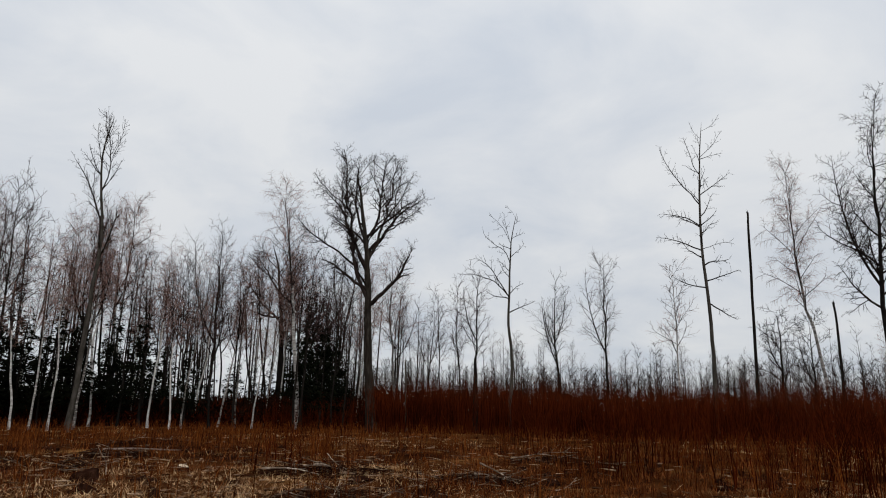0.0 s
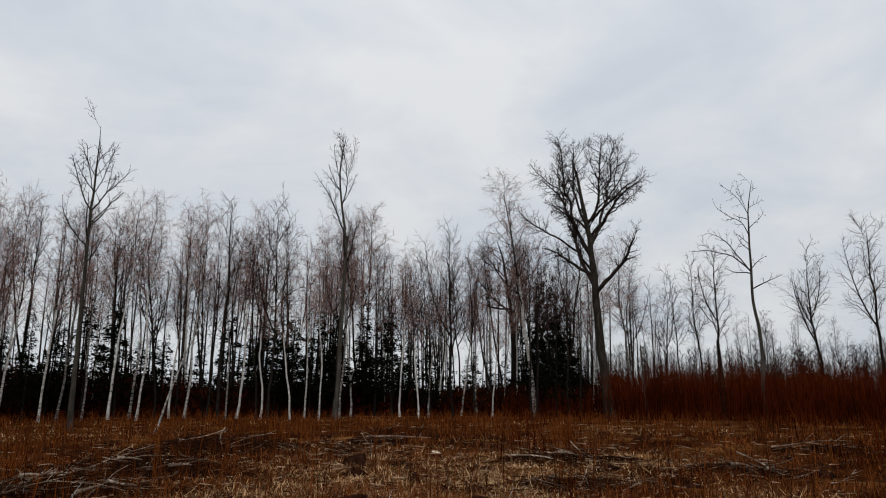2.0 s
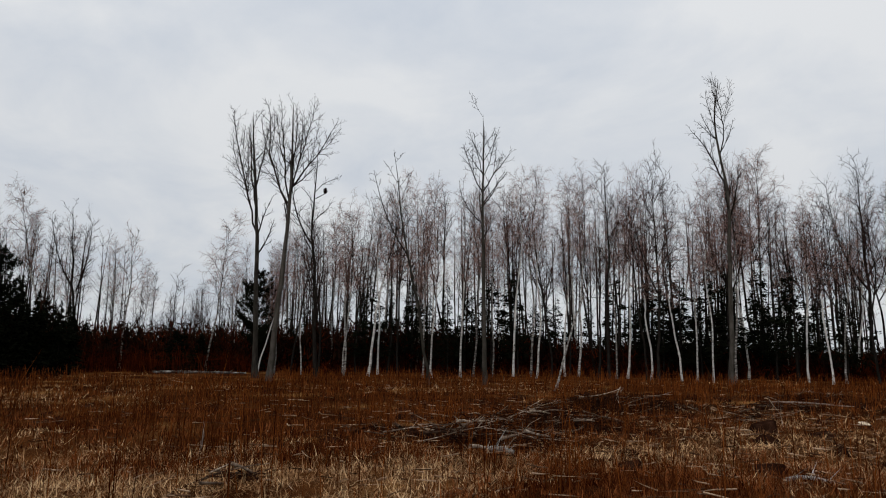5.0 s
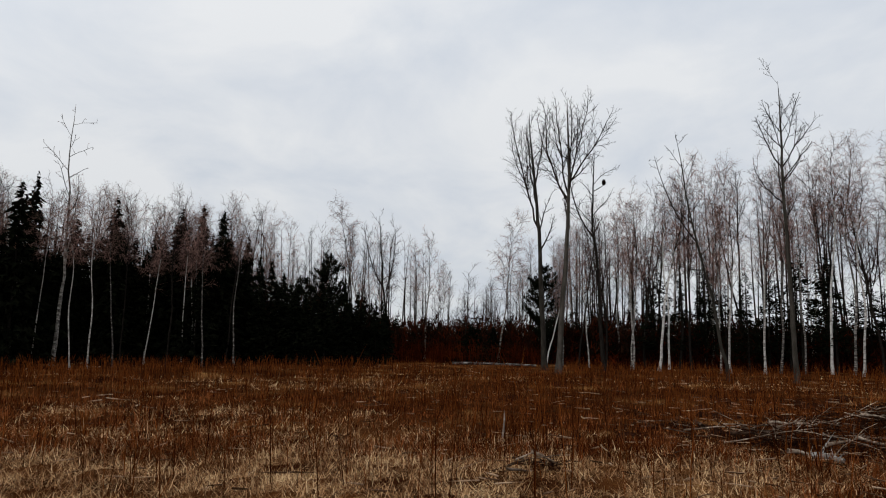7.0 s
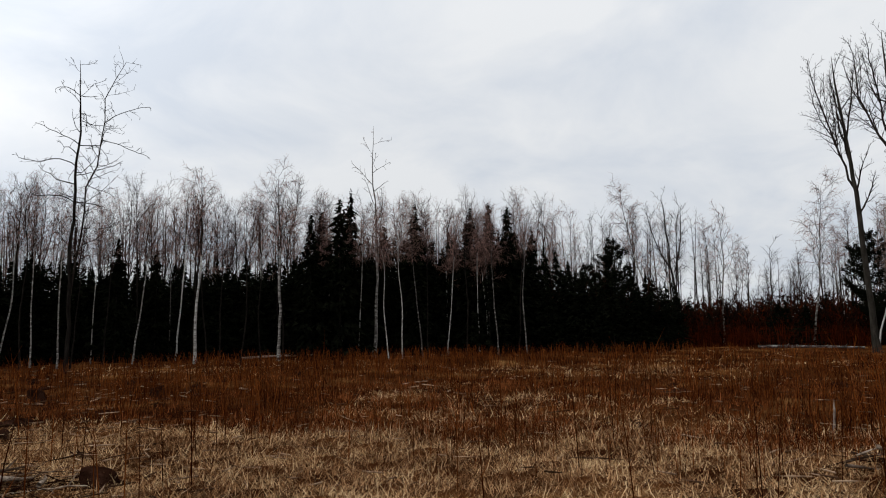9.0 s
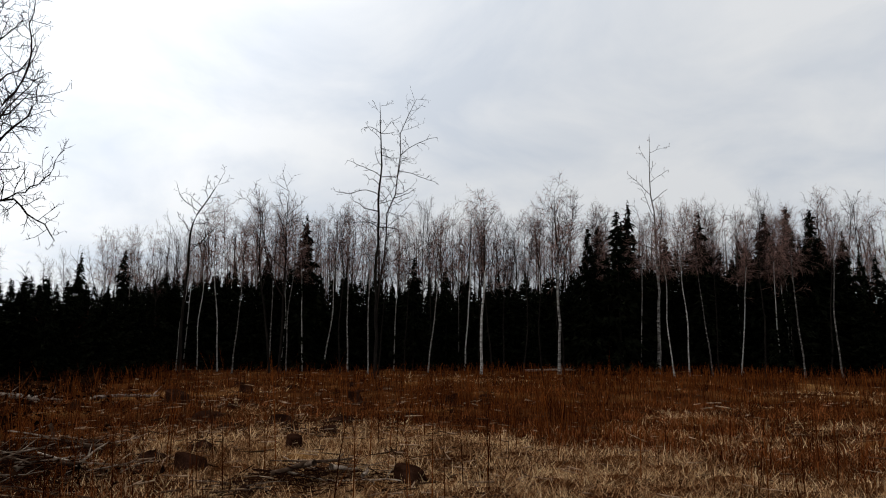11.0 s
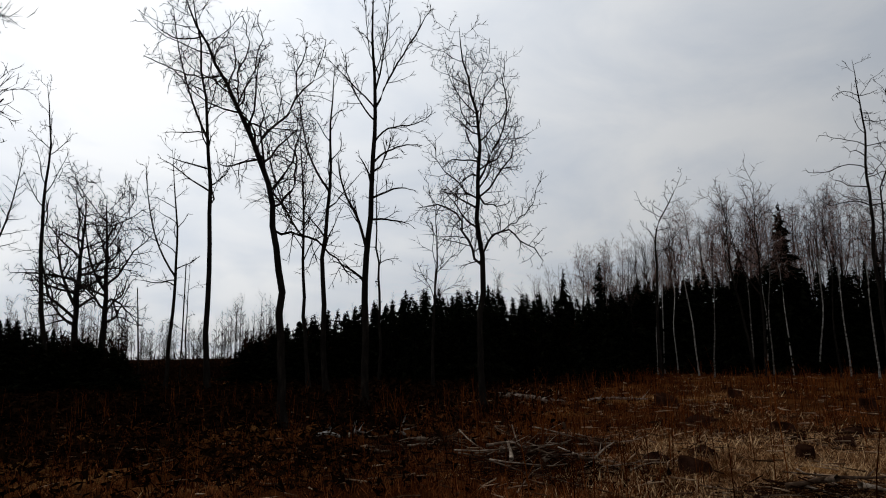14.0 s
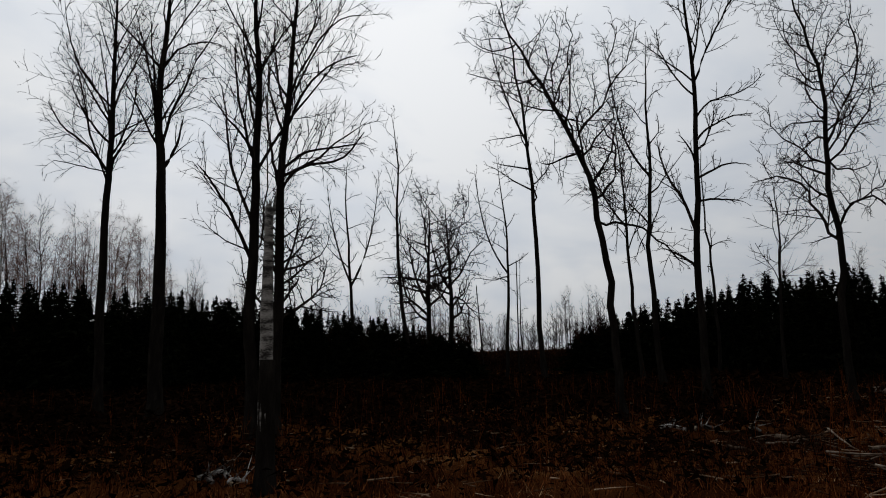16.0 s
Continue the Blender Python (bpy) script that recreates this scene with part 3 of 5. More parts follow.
SHAPES["oak_dark"] = (12.9, 62.0, 0.30, (17.9, -3, -3, -4, -4, -7, -20),
    ((0, 0.53, 5.8, -35, -39, -73),
     (0, 0.7, 4.4, -26, -33, -55),
     (0, 0.65, 4.8, 12, 27, 41),
     (0, 0.82, 3.8, 33, 4, -25),
     (0, 0.47, 3.9, 30, 22, 8),))

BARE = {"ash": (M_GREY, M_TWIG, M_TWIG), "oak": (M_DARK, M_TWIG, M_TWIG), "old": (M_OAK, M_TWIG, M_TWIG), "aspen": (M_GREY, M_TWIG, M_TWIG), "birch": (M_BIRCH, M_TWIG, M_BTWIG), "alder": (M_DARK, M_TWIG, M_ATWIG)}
HEROES = [
    ("oak", "oak_old", "old", 0.36, "old leafless oak with a domed crown of heavy limbs"),
    ("oak_dark", "oak", "oak", 0.38, "dark leafless oak with crooked limbs at the wood's edge"),
    ("ash_leaning", "ash", "ash", 0.3, "tall pale-stemmed leafless ash with a forked top"),
    ("ash_lone", "ash", "ash", 0.3, "slim leafless ash rising above the birches"),
    ("ash_fan", "ash", "ash", 0.3, "leaning leafless ash with a fan-shaped crown"),
    ("ash_forked", "ash", "ash", 0.3, "leafless ash forked into steep thin limbs"),
    ("aspen_tall", "aspen", "aspen", 0.25, "tall slender leafless aspen with level side branches"),
    ("aspen_thin", "aspen", "aspen", 0.3, "thin leafless aspen with branches on one side"),
    # from here on the oak bark gives stems their silhouette shade as colour
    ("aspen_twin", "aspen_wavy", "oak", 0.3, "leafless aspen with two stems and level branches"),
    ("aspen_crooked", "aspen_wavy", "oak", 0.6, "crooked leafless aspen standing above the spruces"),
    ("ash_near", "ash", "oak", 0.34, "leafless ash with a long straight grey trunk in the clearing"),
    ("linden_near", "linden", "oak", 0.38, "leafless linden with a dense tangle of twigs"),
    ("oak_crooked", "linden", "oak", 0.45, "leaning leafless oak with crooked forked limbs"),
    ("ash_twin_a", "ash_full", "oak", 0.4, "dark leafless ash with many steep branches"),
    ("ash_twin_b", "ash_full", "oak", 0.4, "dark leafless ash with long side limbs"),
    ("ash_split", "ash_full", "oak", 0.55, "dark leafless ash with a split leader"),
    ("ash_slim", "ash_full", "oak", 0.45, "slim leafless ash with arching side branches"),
]
for i, (key, style, bark, bare, text) in enumerate(HEROES):
    kind_name = key.split("_")[0]
    shaped_tree(100 + i, kind_name + "_tree", text, SHAPES[key], style, BARE[bark], bare)

# ---- single trees of the clearing and its edge: bearing, distance, height, lean across, stem radius, style, bark, forks ----
SINGLES = [
    (326.6, 60, 24.5, 1, 0.24, "oak", "oak", 2), (330.6, 60, 21.0, -1, 0.15, "birch", "birch", 0), (350.5, 60, 12.4, 0, 0.14, "alder", "oak", 3),
    (346.2, 60, 14.4, 0, 0.14, "alder", "alder", 1), (333.6, 62, 10.0, 0, 0.14, "oak", "oak", 1), (340.8, 62, 14.2, 0, 0.10, "alder", "birch", 0),
    (357.0, 52, 11.6, 0, 0.12, "alder", "alder", 1), (359.8, 60, 11.4, -1, 0.08, "alder", "alder", 0), (358.6, 58, 12.0, 0, 0.09, "alder", "alder", 0),
    (331.6, 64, 9.3, 0, 0.11, "oak", "oak", 1),
]
SINGLES_B = [
    (11.5, 52, 17.8, -2, 0.18, "birch", "birch", 0), (18.6, 58, 15.6, 0, 0.15, "alder", "oak", 1), (20.2, 60, 13.2, -1, 0.12, "alder", "oak", 1),
    (9.4, 60, 16.4, 2, 0.15, "alder", "oak", 1), (14.7, 56, 12.4, -2, 0.1, "alder", "alder", 0), (3.6, 58, 14.0, 0, 0.13, "birch", "birch", 0),
    (61.0, 44, 14.9, -0.3, 0.14, "ash", "oak", 1), (56.8, 44.6, 12.7, 2, 0.09, "birch", "birch", 0), (51.7, 36, 13.0, -2, 0.09, "aspen", "aspen", 1),
    (25.2, 58, 17.2, 0, 0.13, "birch", "birch", 0), (37.0, 47.2, 14.6, 0, 0.11, "alder", "alder", 0), (33.2, 47.3, 13.9, 0, 0.11, "alder", "alder", 1),
]
SINGLES_C = [
    (69.6, 54.9, 11.5, 1, 0.08, "birch", "birch", 0), (75.8, 60, 11.0, 0, 0.09, "alder", "birch", 0), (72.6, 60, 7.9, 0, 0.08, "alder", "alder", 0),
    (78.7, 58, 12.4, -1, 0.13, "ash", "alder", 2), (81.0, 60, 13.4, -2, 0.1, "birch", "birch", 0), (103.9, 44.5, 15.2, 0, 0.1, "aspen", "birch", 0),
    (111.6, 42.2, 11.3, 0, 0.1, "birch", "birch", 0), (135.4, 41.4, 10.6, -1, 0.08, "alder", "alder", 0), (134.6, 41.0, 10.7, 0, 0.08, "alder", "alder", 1),
    (118.0, 40.5, 10.1, 0, 0.09, "birch", "birch", 0), (94.1, 46.5, 9.2, -1, 0.06, "birch", "birch", 0), (97.7, 47, 9.4, 0, 0.07, "birch", "birch", 0),
]
# backlit side: ashes and aspens take the near-black bark for their shade
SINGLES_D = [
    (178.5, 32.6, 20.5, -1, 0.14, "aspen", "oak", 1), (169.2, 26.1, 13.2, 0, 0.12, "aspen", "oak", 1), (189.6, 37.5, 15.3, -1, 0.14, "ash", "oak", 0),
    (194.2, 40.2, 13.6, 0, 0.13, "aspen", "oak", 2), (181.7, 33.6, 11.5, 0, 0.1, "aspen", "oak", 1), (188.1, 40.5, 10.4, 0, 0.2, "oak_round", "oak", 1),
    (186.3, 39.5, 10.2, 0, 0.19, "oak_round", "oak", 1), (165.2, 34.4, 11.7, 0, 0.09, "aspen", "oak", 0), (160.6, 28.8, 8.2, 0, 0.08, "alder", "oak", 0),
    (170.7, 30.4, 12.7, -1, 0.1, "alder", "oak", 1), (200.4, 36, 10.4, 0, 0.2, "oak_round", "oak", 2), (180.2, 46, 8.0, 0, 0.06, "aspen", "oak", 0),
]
NAMES = {"ash": "ash_tree", "oak": "oak_tree", "aspen": "aspen_tree", "birch": "birch_tree", "alder": "alder_tree"}
LABELS = {"ash": "leafless ash with steep branches and a grey trunk", "oak": "leafless spreading oak with dark rough bark", "aspen": "thin leafless aspen with sparse branches",
          "birch": "white-barked birch with a haze of drooping bare twigs", "alder": "slim leafless alder with ascending twigs"}
for i, (az, d, h, lean, r, style, bark, forks) in enumerate(SINGLES + SINGLES_B + SINGLES_C + SINGLES_D):
    kind_name = "birch" if bark == "birch" else style.split("_")[0]
    grown_tree(300 + i, NAMES[kind_name], LABELS[kind_name], h, r, style, BARE[bark], stand(az, d, 0, 1, (0, math.degrees(math.atan2(lean, h)))), 0.05, None, forks)


# ---- the woods round the clearing ----
def variants(style, bark, base, count, height, r, forks, group):
    return [grown_tree(base + i, NAMES[style], LABELS[style], height, r, style, BARE[bark], None, 0.13, (0.4, 0.5, 0.58, 0.46, 0.62)[i % 5], forks if i % 2 else 0, group) for i in range(count)]


class Stock:
    """Trees built once; the first use of each takes the built one, later uses copy it."""

    def __init__(self, made):
        self.made, self.used = made, set()

    def put(self, i, m):
        i %= len(self.made)
        if i in self.used:
            s = self.made[i].scale
            return copy_thing(self.made[i], m @ Matrix.Diagonal((1 / s.x, 1 / s.y, 1 / s.z, 1)))
        self.used.add(i)
        self.made[i].matrix_basis = m
        return self.made[i]


birches = Stock(variants("birch", "birch", 500, 6, 15.0, 0.105, 0, "birches at the wood's edge"))
alders = Stock(variants("alder", "alder", 520, 6, 15.0, 0.125, 2, "alders at the wood's edge"))
rng = np.random.default_rng(7)


def edge_row(a0, a1, per_degree, near, far, table, low, high, birch_share, seed, pick=(0, 1, 2, 3, 4, 5), wide=0.9):
    g = np.random.default_rng(seed)
    n = int((a1 - a0) * per_degree)
    for i in range(n):
        az = a0 + (i + g.uniform(0, 1)) * (a1 - a0) / n
        d = g.uniform(near, far)
        h = tall(tops(table, az) * g.uniform(low, high), d)
        s = h / 15.0
        m = stand(az, d, g.uniform(0, 360), (s * wide * g.uniform(0.9, 1.1),) * 2 + (s,), (g.normal(0, 1.5), g.normal(0, 2.8)))
        (birches if g.uniform() < birch_share else alders).put(pick[int(g.integers(0, len(pick)))], m)


edge_row(6, 66, 1.25, 46, 60, EDGE, 0.72, 1.0, 0.5, 1)
edge_row(6, 66, 0.6, 60, 74, EDGE, 0.74, 1.0, 0.5, 11)
edge_row(-34, 6, 0.45, 62, 80, EDGE, 0.6, 0.95, 0.3, 2)
edge_row(66, 92, 0.7, 58, 72, EDGE, 0.65, 0.98, 0.5, 3)
edge_row(90, 146, 0.85, 40, 46, EDGE, 0.8, 1.02, 0.75, 4, (2, 4), 0.7)
edge_row(88, 148, 1.7, 58, 74, EDGE, 0.85, 1.02, 0.4, 5)
edge_row(146, 176, 0.5, 55, 70, EDGE_E, 0.8, 1.0, 0.3, 6)
edge_row(184, 207, 0.5, 50, 70, EDGE_E, 0.8, 1.0, 0.3, 8)
edge_row(206, 223, 1.7, 50, 64, EDGE_E, 0.75, 1.0, 0.85, 9)

spruces = Stock([conifer(600 + i, "spruce_tree", "dark dense spruce with drooping boughs", 10.0, (2.6, 2.2, 2.9, 2.4, 2.1)[i], None, 0.03, 0.78, False, "spruces at the wood's edge", 1.12) for i in range(5)])


class Thicket:
    """Spruces far back in the rows, too many to tell apart: one mesh of them all."""

    def __init__(self, shapes):
        self.made, self.lots = shapes, []

    def put(self, i, m):
        V, M = self.made[i], np.array(m)
        self.lots.append(V @ M[:3, :3].T + M[:3, 3])

    def build(self):
        V = np.concatenate(self.lots)
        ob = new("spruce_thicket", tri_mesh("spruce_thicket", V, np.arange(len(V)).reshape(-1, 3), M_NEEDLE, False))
        return tagged(ob, "dense dark thicket of spruces behind the first row", "thicket", kind="stuff")


far_spruces = Thicket([sprays(660 + i, 10.0, 2.4, 0.06, 0.38, False, 1.2) for i in range(3)])
thin_spruces = Stock([conifer(620 + i, "spruce_tree", "thin young spruce with open tiers of boughs", 7.0, 1.6, None, 0.2, 2.3, False, "young spruces under the birches", 0.42, 2.3) for i in range(3)])
pines = Stock([conifer(640 + i, "pine_tree", "dark pine with flat layers of needles", 9.0, 2.3, None, 0.24, 9.0, True, "pines at the wood's edge", 0.42) for i in range(2)])

for i, (az, d, h) in enumerate([(10.3, 60, 14.2), (9.9, 61, 13.0), (10.8, 61, 13.4), (11.8, 62, 9.4), (9.0, 60, 11.0), (9.5, 62, 12.4), (11.2, 62, 11.5), (8.7, 61, 9.5), (12.6, 63, 10.5), (53.2, 55, 9.6), (50.3, 56, 8.8), (55.0, 57, 8.0), (57.5, 56, 7.4)]):
    thin_spruces.put(i, stand(az, d, i * 65, (h / 7 * 0.8, h / 7 * 0.8, h / 7)))
# spruces that stand out above the rest: bearing, distance, height
for i, (az, d, h) in enumerate([(92.5, 48, 10.4), (94.1, 49, 10.8), (95.6, 48, 10.4), (100.4, 47, 10.4), (105.8, 46, 11.2), (108.2, 46, 9.8), (109.1, 43, 9.1), (106.7, 43, 10.2),
                                (132.8, 44, 9.9), (135.8, 45, 7.7), (123.7, 43, 7.2), (97.5, 50, 9.0), (103, 49, 9.3), (90.5, 50, 9.0), (149.5, 44, 6.9), (146.5, 45, 7.3), (155.8, 32, 4.9), (121.0, 45, 6.9)]):
    spruces.put(i, stand(az, d, i * 77, (h / 10 * 0.95, h / 10 * 0.95, h / 10)))
for i, (az, d, h) in enumerate([(65.8, 55, 8.0), (83.8, 57, 8.8), (85.9, 58, 7.0)]):
    pines.put(i, stand(az, d, i * 50, (h / 9 * 0.9, h / 9 * 0.9, h / 9)))


def spruce_row(a0, a1, per_degree, near, far, table, low, high, seed, stock, tall_of):
    g = np.random.default_rng(seed)
    n = int((a1 - a0) * per_degree)
    for i in range(n):
        az = a0 + (i + g.uniform(0, 1)) * (a1 - a0) / n
        d = g.uniform(near, far)
        h = max(1.6, tall(tops(table, az) * g.uniform(low, high), d))
        w = max(h / tall_of, 0.42) * g.uniform(0.85, 1.7)
        stock.put(int(g.integers(0, len(stock.made))), stand(az, d, g.uniform(0, 360), (w, w, h / tall_of), (g.normal(0, 1), g.normal(0, 1))))


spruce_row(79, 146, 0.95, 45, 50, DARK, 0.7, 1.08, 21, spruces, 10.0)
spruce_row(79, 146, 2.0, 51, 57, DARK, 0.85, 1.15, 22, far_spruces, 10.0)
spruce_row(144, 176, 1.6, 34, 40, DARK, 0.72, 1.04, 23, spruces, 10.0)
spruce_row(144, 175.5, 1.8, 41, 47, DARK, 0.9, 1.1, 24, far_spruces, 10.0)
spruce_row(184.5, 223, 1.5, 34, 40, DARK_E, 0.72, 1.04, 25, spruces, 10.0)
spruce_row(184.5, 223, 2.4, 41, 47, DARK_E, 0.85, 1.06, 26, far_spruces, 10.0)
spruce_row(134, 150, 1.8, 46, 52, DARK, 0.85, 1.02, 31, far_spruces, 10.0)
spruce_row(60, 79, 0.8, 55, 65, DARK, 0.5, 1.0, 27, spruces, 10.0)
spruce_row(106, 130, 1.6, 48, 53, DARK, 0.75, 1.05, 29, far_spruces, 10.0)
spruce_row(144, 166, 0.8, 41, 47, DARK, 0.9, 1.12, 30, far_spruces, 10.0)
# these back rows close the wall with its inner shade as black needles
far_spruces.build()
THIN = [(6, 3), (9, 8), (13, 7), (15, 4), (18, 3), (21, 6.5), (24, 7.5), (29, 7), (34, 7), (40, 6), (46, 6.5), (52, 7.5), (55, 6.5), (60, 4), (66, 3)]
spruce_row(7, 66, 0.85, 50, 66, THIN, 0.6, 1.2, 28, thin_spruces, 7.0)
spruce_row(20, 36, 0.8, 50, 62, THIN, 0.6, 1.1, 30, thin_spruces, 7.0)


# ---- what nobody could count: far woods, undergrowth, brush, grass ----
def scatter(g, n, a0, a1, near, far):
    az = np.radians(g.uniform(a0, a1, n))
    d = np.sqrt(g.uniform(near ** 2, far ** 2, n))
    x, y = -d * np.sin(az), d * np.cos(az)
    return x, y, np.degrees(az), d


def canes(g, x, y, h, r, branches, lean, k=3):
    """Upright woody shoots with a few side twigs each."""
    n = len(x)
    base = np.stack([x, y, rise(x, y) - 0.03], -1)
    tilt = g.normal(0, lean, (n, 2))
    mid = base + np.stack([tilt[:, 0] * h * 0.5, tilt[:, 1] * h * 0.5, h * 0.52], -1)
    top = base + np.stack([tilt[:, 0] * h * 1.3, tilt[:, 1] * h * 1.3, h], -1)
    out = [tubes(np.stack([base, mid, top], 1), np.stack([r, r * 0.75, r * 0.3], 1), k)]
    for b in range(branches):
        s = g.uniform(0.3, 0.85, (n, 1))
        p = base + (top - base) * s
        a = g.uniform(0, 6.283, n)
        ln = h * g.uniform(0.18, 0.42, n)
        e = p + np.stack([np.cos(a) * ln * 0.45, np.sin(a) * ln * 0.45, ln * 0.85], -1)
        out.append(tubes(np.stack([p, e], 1), np.stack([r * 0.6, r * 0.25], 1), k))
    return merge(out)


def build_far_woods():
    g = np.random.default_rng(31)
    GAP = [(170, 5.5), (176, 5.5), (179, 3.2), (184, 3.4), (190, 5.5)]
    sets = []
    for a0, a1, n, table in ((-36, 8, 90, EDGE), (-36, 8, 720, [(-36, 4.8), (-20, 4.2), (-5, 3.8), (8, 4.5)]), (6, 62, 170, EDGE), (60, 146, 360, EDGE), (146, 176, 80, EDGE_E), (184, 223, 90, EDGE_E), (223, 324, 110, [(223, 11), (324, 7)]), (173, 188, 120, GAP)):
        x, y, az, d = scatter(g, n, a0, a1, 74, 118)
        el = np.interp(az, [p[0] for p in table], [p[1] for p in table])
        h = np.maximum(3.0, EYE_H + d * np.tan(np.radians(el * g.uniform(0.55, 0.97, n))))
        base = np.stack([x, y, np.zeros(n)], -1)
        top = base + np.stack([g.normal(0, 0.03, n) * h, g.normal(0, 0.03, n) * h, h], -1)
        sets.append(tubes(np.stack([base, (base + top) / 2 + g.normal(0, 0.1, (n, 3)), top], 1), np.stack([h * 0.0065, h * 0.005, h * 0.0015], 1), 3))
        for b in range(21):
            s = g.uniform(0.32, 0.98, (n, 1))
            p = base + (top - base) * s
            a, ln = g.uniform(0, 6.283, n), h * g.uniform(0.10, 0.22, n) * (1.45 - s[:, 0])
            e = p + np.stack([np.cos(a) * ln * 0.6, np.sin(a) * ln * 0.6, ln * 0.75], -1)
            sets.append(tubes(np.stack([p, e], 1), np.stack([0.026 + 0 * ln, 0.008 + 0 * ln], 1), 3))
            for _ in range(2):
                q = p + (e - p) * g.uniform(0.3, 0.9, (n, 1))
                f = q + unit(e - p + g.normal(0, 0.7, (n, 3)) * ln[:, None]) * (ln * g.uniform(0.35, 0.7, n))[:, None]
                sets.append(tubes(np.stack([q, f], 1), np.stack([0.018 + 0 * ln, 0.008 + 0 * ln], 1), 3))
    tagged(new("far_woods", tri_mesh("far_woods", *merge(sets), M_TWIG)), "distant leafless woods behind the clearing", "woods", kind="stuff")


def build_undergrowth():
    g = np.random.default_rng(33)
    lots = {"red": [], "dark": []}
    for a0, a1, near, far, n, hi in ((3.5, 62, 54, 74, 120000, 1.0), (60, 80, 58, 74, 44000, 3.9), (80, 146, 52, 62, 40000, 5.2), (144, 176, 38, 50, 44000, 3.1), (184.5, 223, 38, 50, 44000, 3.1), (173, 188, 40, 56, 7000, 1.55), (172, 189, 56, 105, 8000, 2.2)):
        x, y, az, d = scatter(g, n, a0, a1, near, far)
        swell = 0.82 + 0.16 * np.sin(az * 1.7 + d * 0.5) + 0.12 * np.sin(az * 4.3 - d * 0.9) + 0.1 * np.sin(az * 9.1 + d)
        if hi == 1.0:  # low under the open birches, higher towards the pines
            hi = np.interp(az, [3.5, 8, 16, 20, 38, 44, 62], [2.6, 2.7, 2.4, 2.0, 2.5, 3.5, 4.3])
        z = g.uniform(0, 1, n) ** 1.2 * hi * swell
        c = np.stack([x, y, z], -1)
        ax = unit(g.normal(0, 1, (n, 3)) + np.array([0, 0, 1.5]))
        wd = unit(np.cross(ax, g.normal(0, 1, (n, 3))))
        s = g.uniform(0.14, 0.34, (n, 1)) * (1 + 0.5 * (near > 50))
        V = np.stack([c - ax * s * 0.6 + wd * s * 0.13, c - ax * s * 0.6 - wd * s * 0.13, c + ax * s * 0.9], 1)
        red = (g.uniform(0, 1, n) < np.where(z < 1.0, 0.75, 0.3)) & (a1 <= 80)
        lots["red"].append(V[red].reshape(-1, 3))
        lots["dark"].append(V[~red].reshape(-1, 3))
    V = np.concatenate(lots["red"])
    tagged(new("bare_bushes", tri_mesh("bare_bushes", V, np.arange(len(V)).reshape(-1, 3), M_BRUSH, False)), "dense reddish brown bushes under the birches", "bushes", kind="stuff")
    # the dark share also stands in for the black shade between the trees
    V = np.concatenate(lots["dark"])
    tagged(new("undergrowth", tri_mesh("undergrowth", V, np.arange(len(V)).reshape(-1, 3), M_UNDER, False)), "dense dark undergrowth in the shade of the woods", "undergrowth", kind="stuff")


def build_brush():
    g = np.random.default_rng(35)
    sets = []
    for a0, a1, near, far, n, lo, hi in ((-36, 6, 44, 68, 12500, 3.0, 4.1), (4, 14, 46, 66, 900, 1.0, 2.6), (-40, -8, 30, 44, 500, 0.9, 2.1), (-40, -16, 12, 28, 70, 0.5, 1.2), (66, 80, 52, 66, 1500, 1.0, 2.2)):
        x, y, az, d = scatter(g, n, a0, a1, near, far)
        keep = g.uniform(0, 1, n) < (np.interp(az, [-36, a1 - 4, a1], [1, 0.25, 0.05]) if a1 < -5 else 1)
        x, y, az, d = x[keep], y[keep], az[keep], d[keep]
        n = len(x)
        h = g.uniform(lo, hi, n) * g.uniform(0.68, 1.12, 700)[((az + 40) * 2.6 + d * 0.35).astype(int) % 700]
        sets.append(canes(g, x, y, h, g.uniform(0.008, 0.018, n), 3, 0.07))
    for az, d, h, n in ((-14.2, 19, 2.3, 60), (-19, 24, 2.4, 60), (-25, 17, 1.9, 45), (-29, 21, 2.6, 70), (12, 19, 1.4, 30), (-8, 28, 1.9, 40), (-32, 15, 2.3, 60)):
        bx, by = polar(az, d)
        x, y = bx + g.normal(0, 0.6, n), by + g.normal(0, 0.6, n)
        sets.append(canes(g, x, y, h * g.uniform(0.5, 1, n), g.uniform(0.006, 0.014, n), 5, 0.09))
    tagged(new("red_brush", tri_mesh("red_brush", *merge(sets), M_BRUSH)), "dense reddish leafless brush of young shoots", "brush", kind="stuff")


def patchy(x, y):
    """Where the young shoots grow thick and where straw lies open, -1 to 1."""
    return np.sin(0.21 * x + 0.13 * y + 0.6) * np.cos(0.17 * y - 0.09 * x) + 0.5 * np.sin(0.53 * x - 0.41 * y) + 0.4 * np.sin(1.25 * x + 0.7 * y) * np.sin(1.1 * y - 0.5 * x)


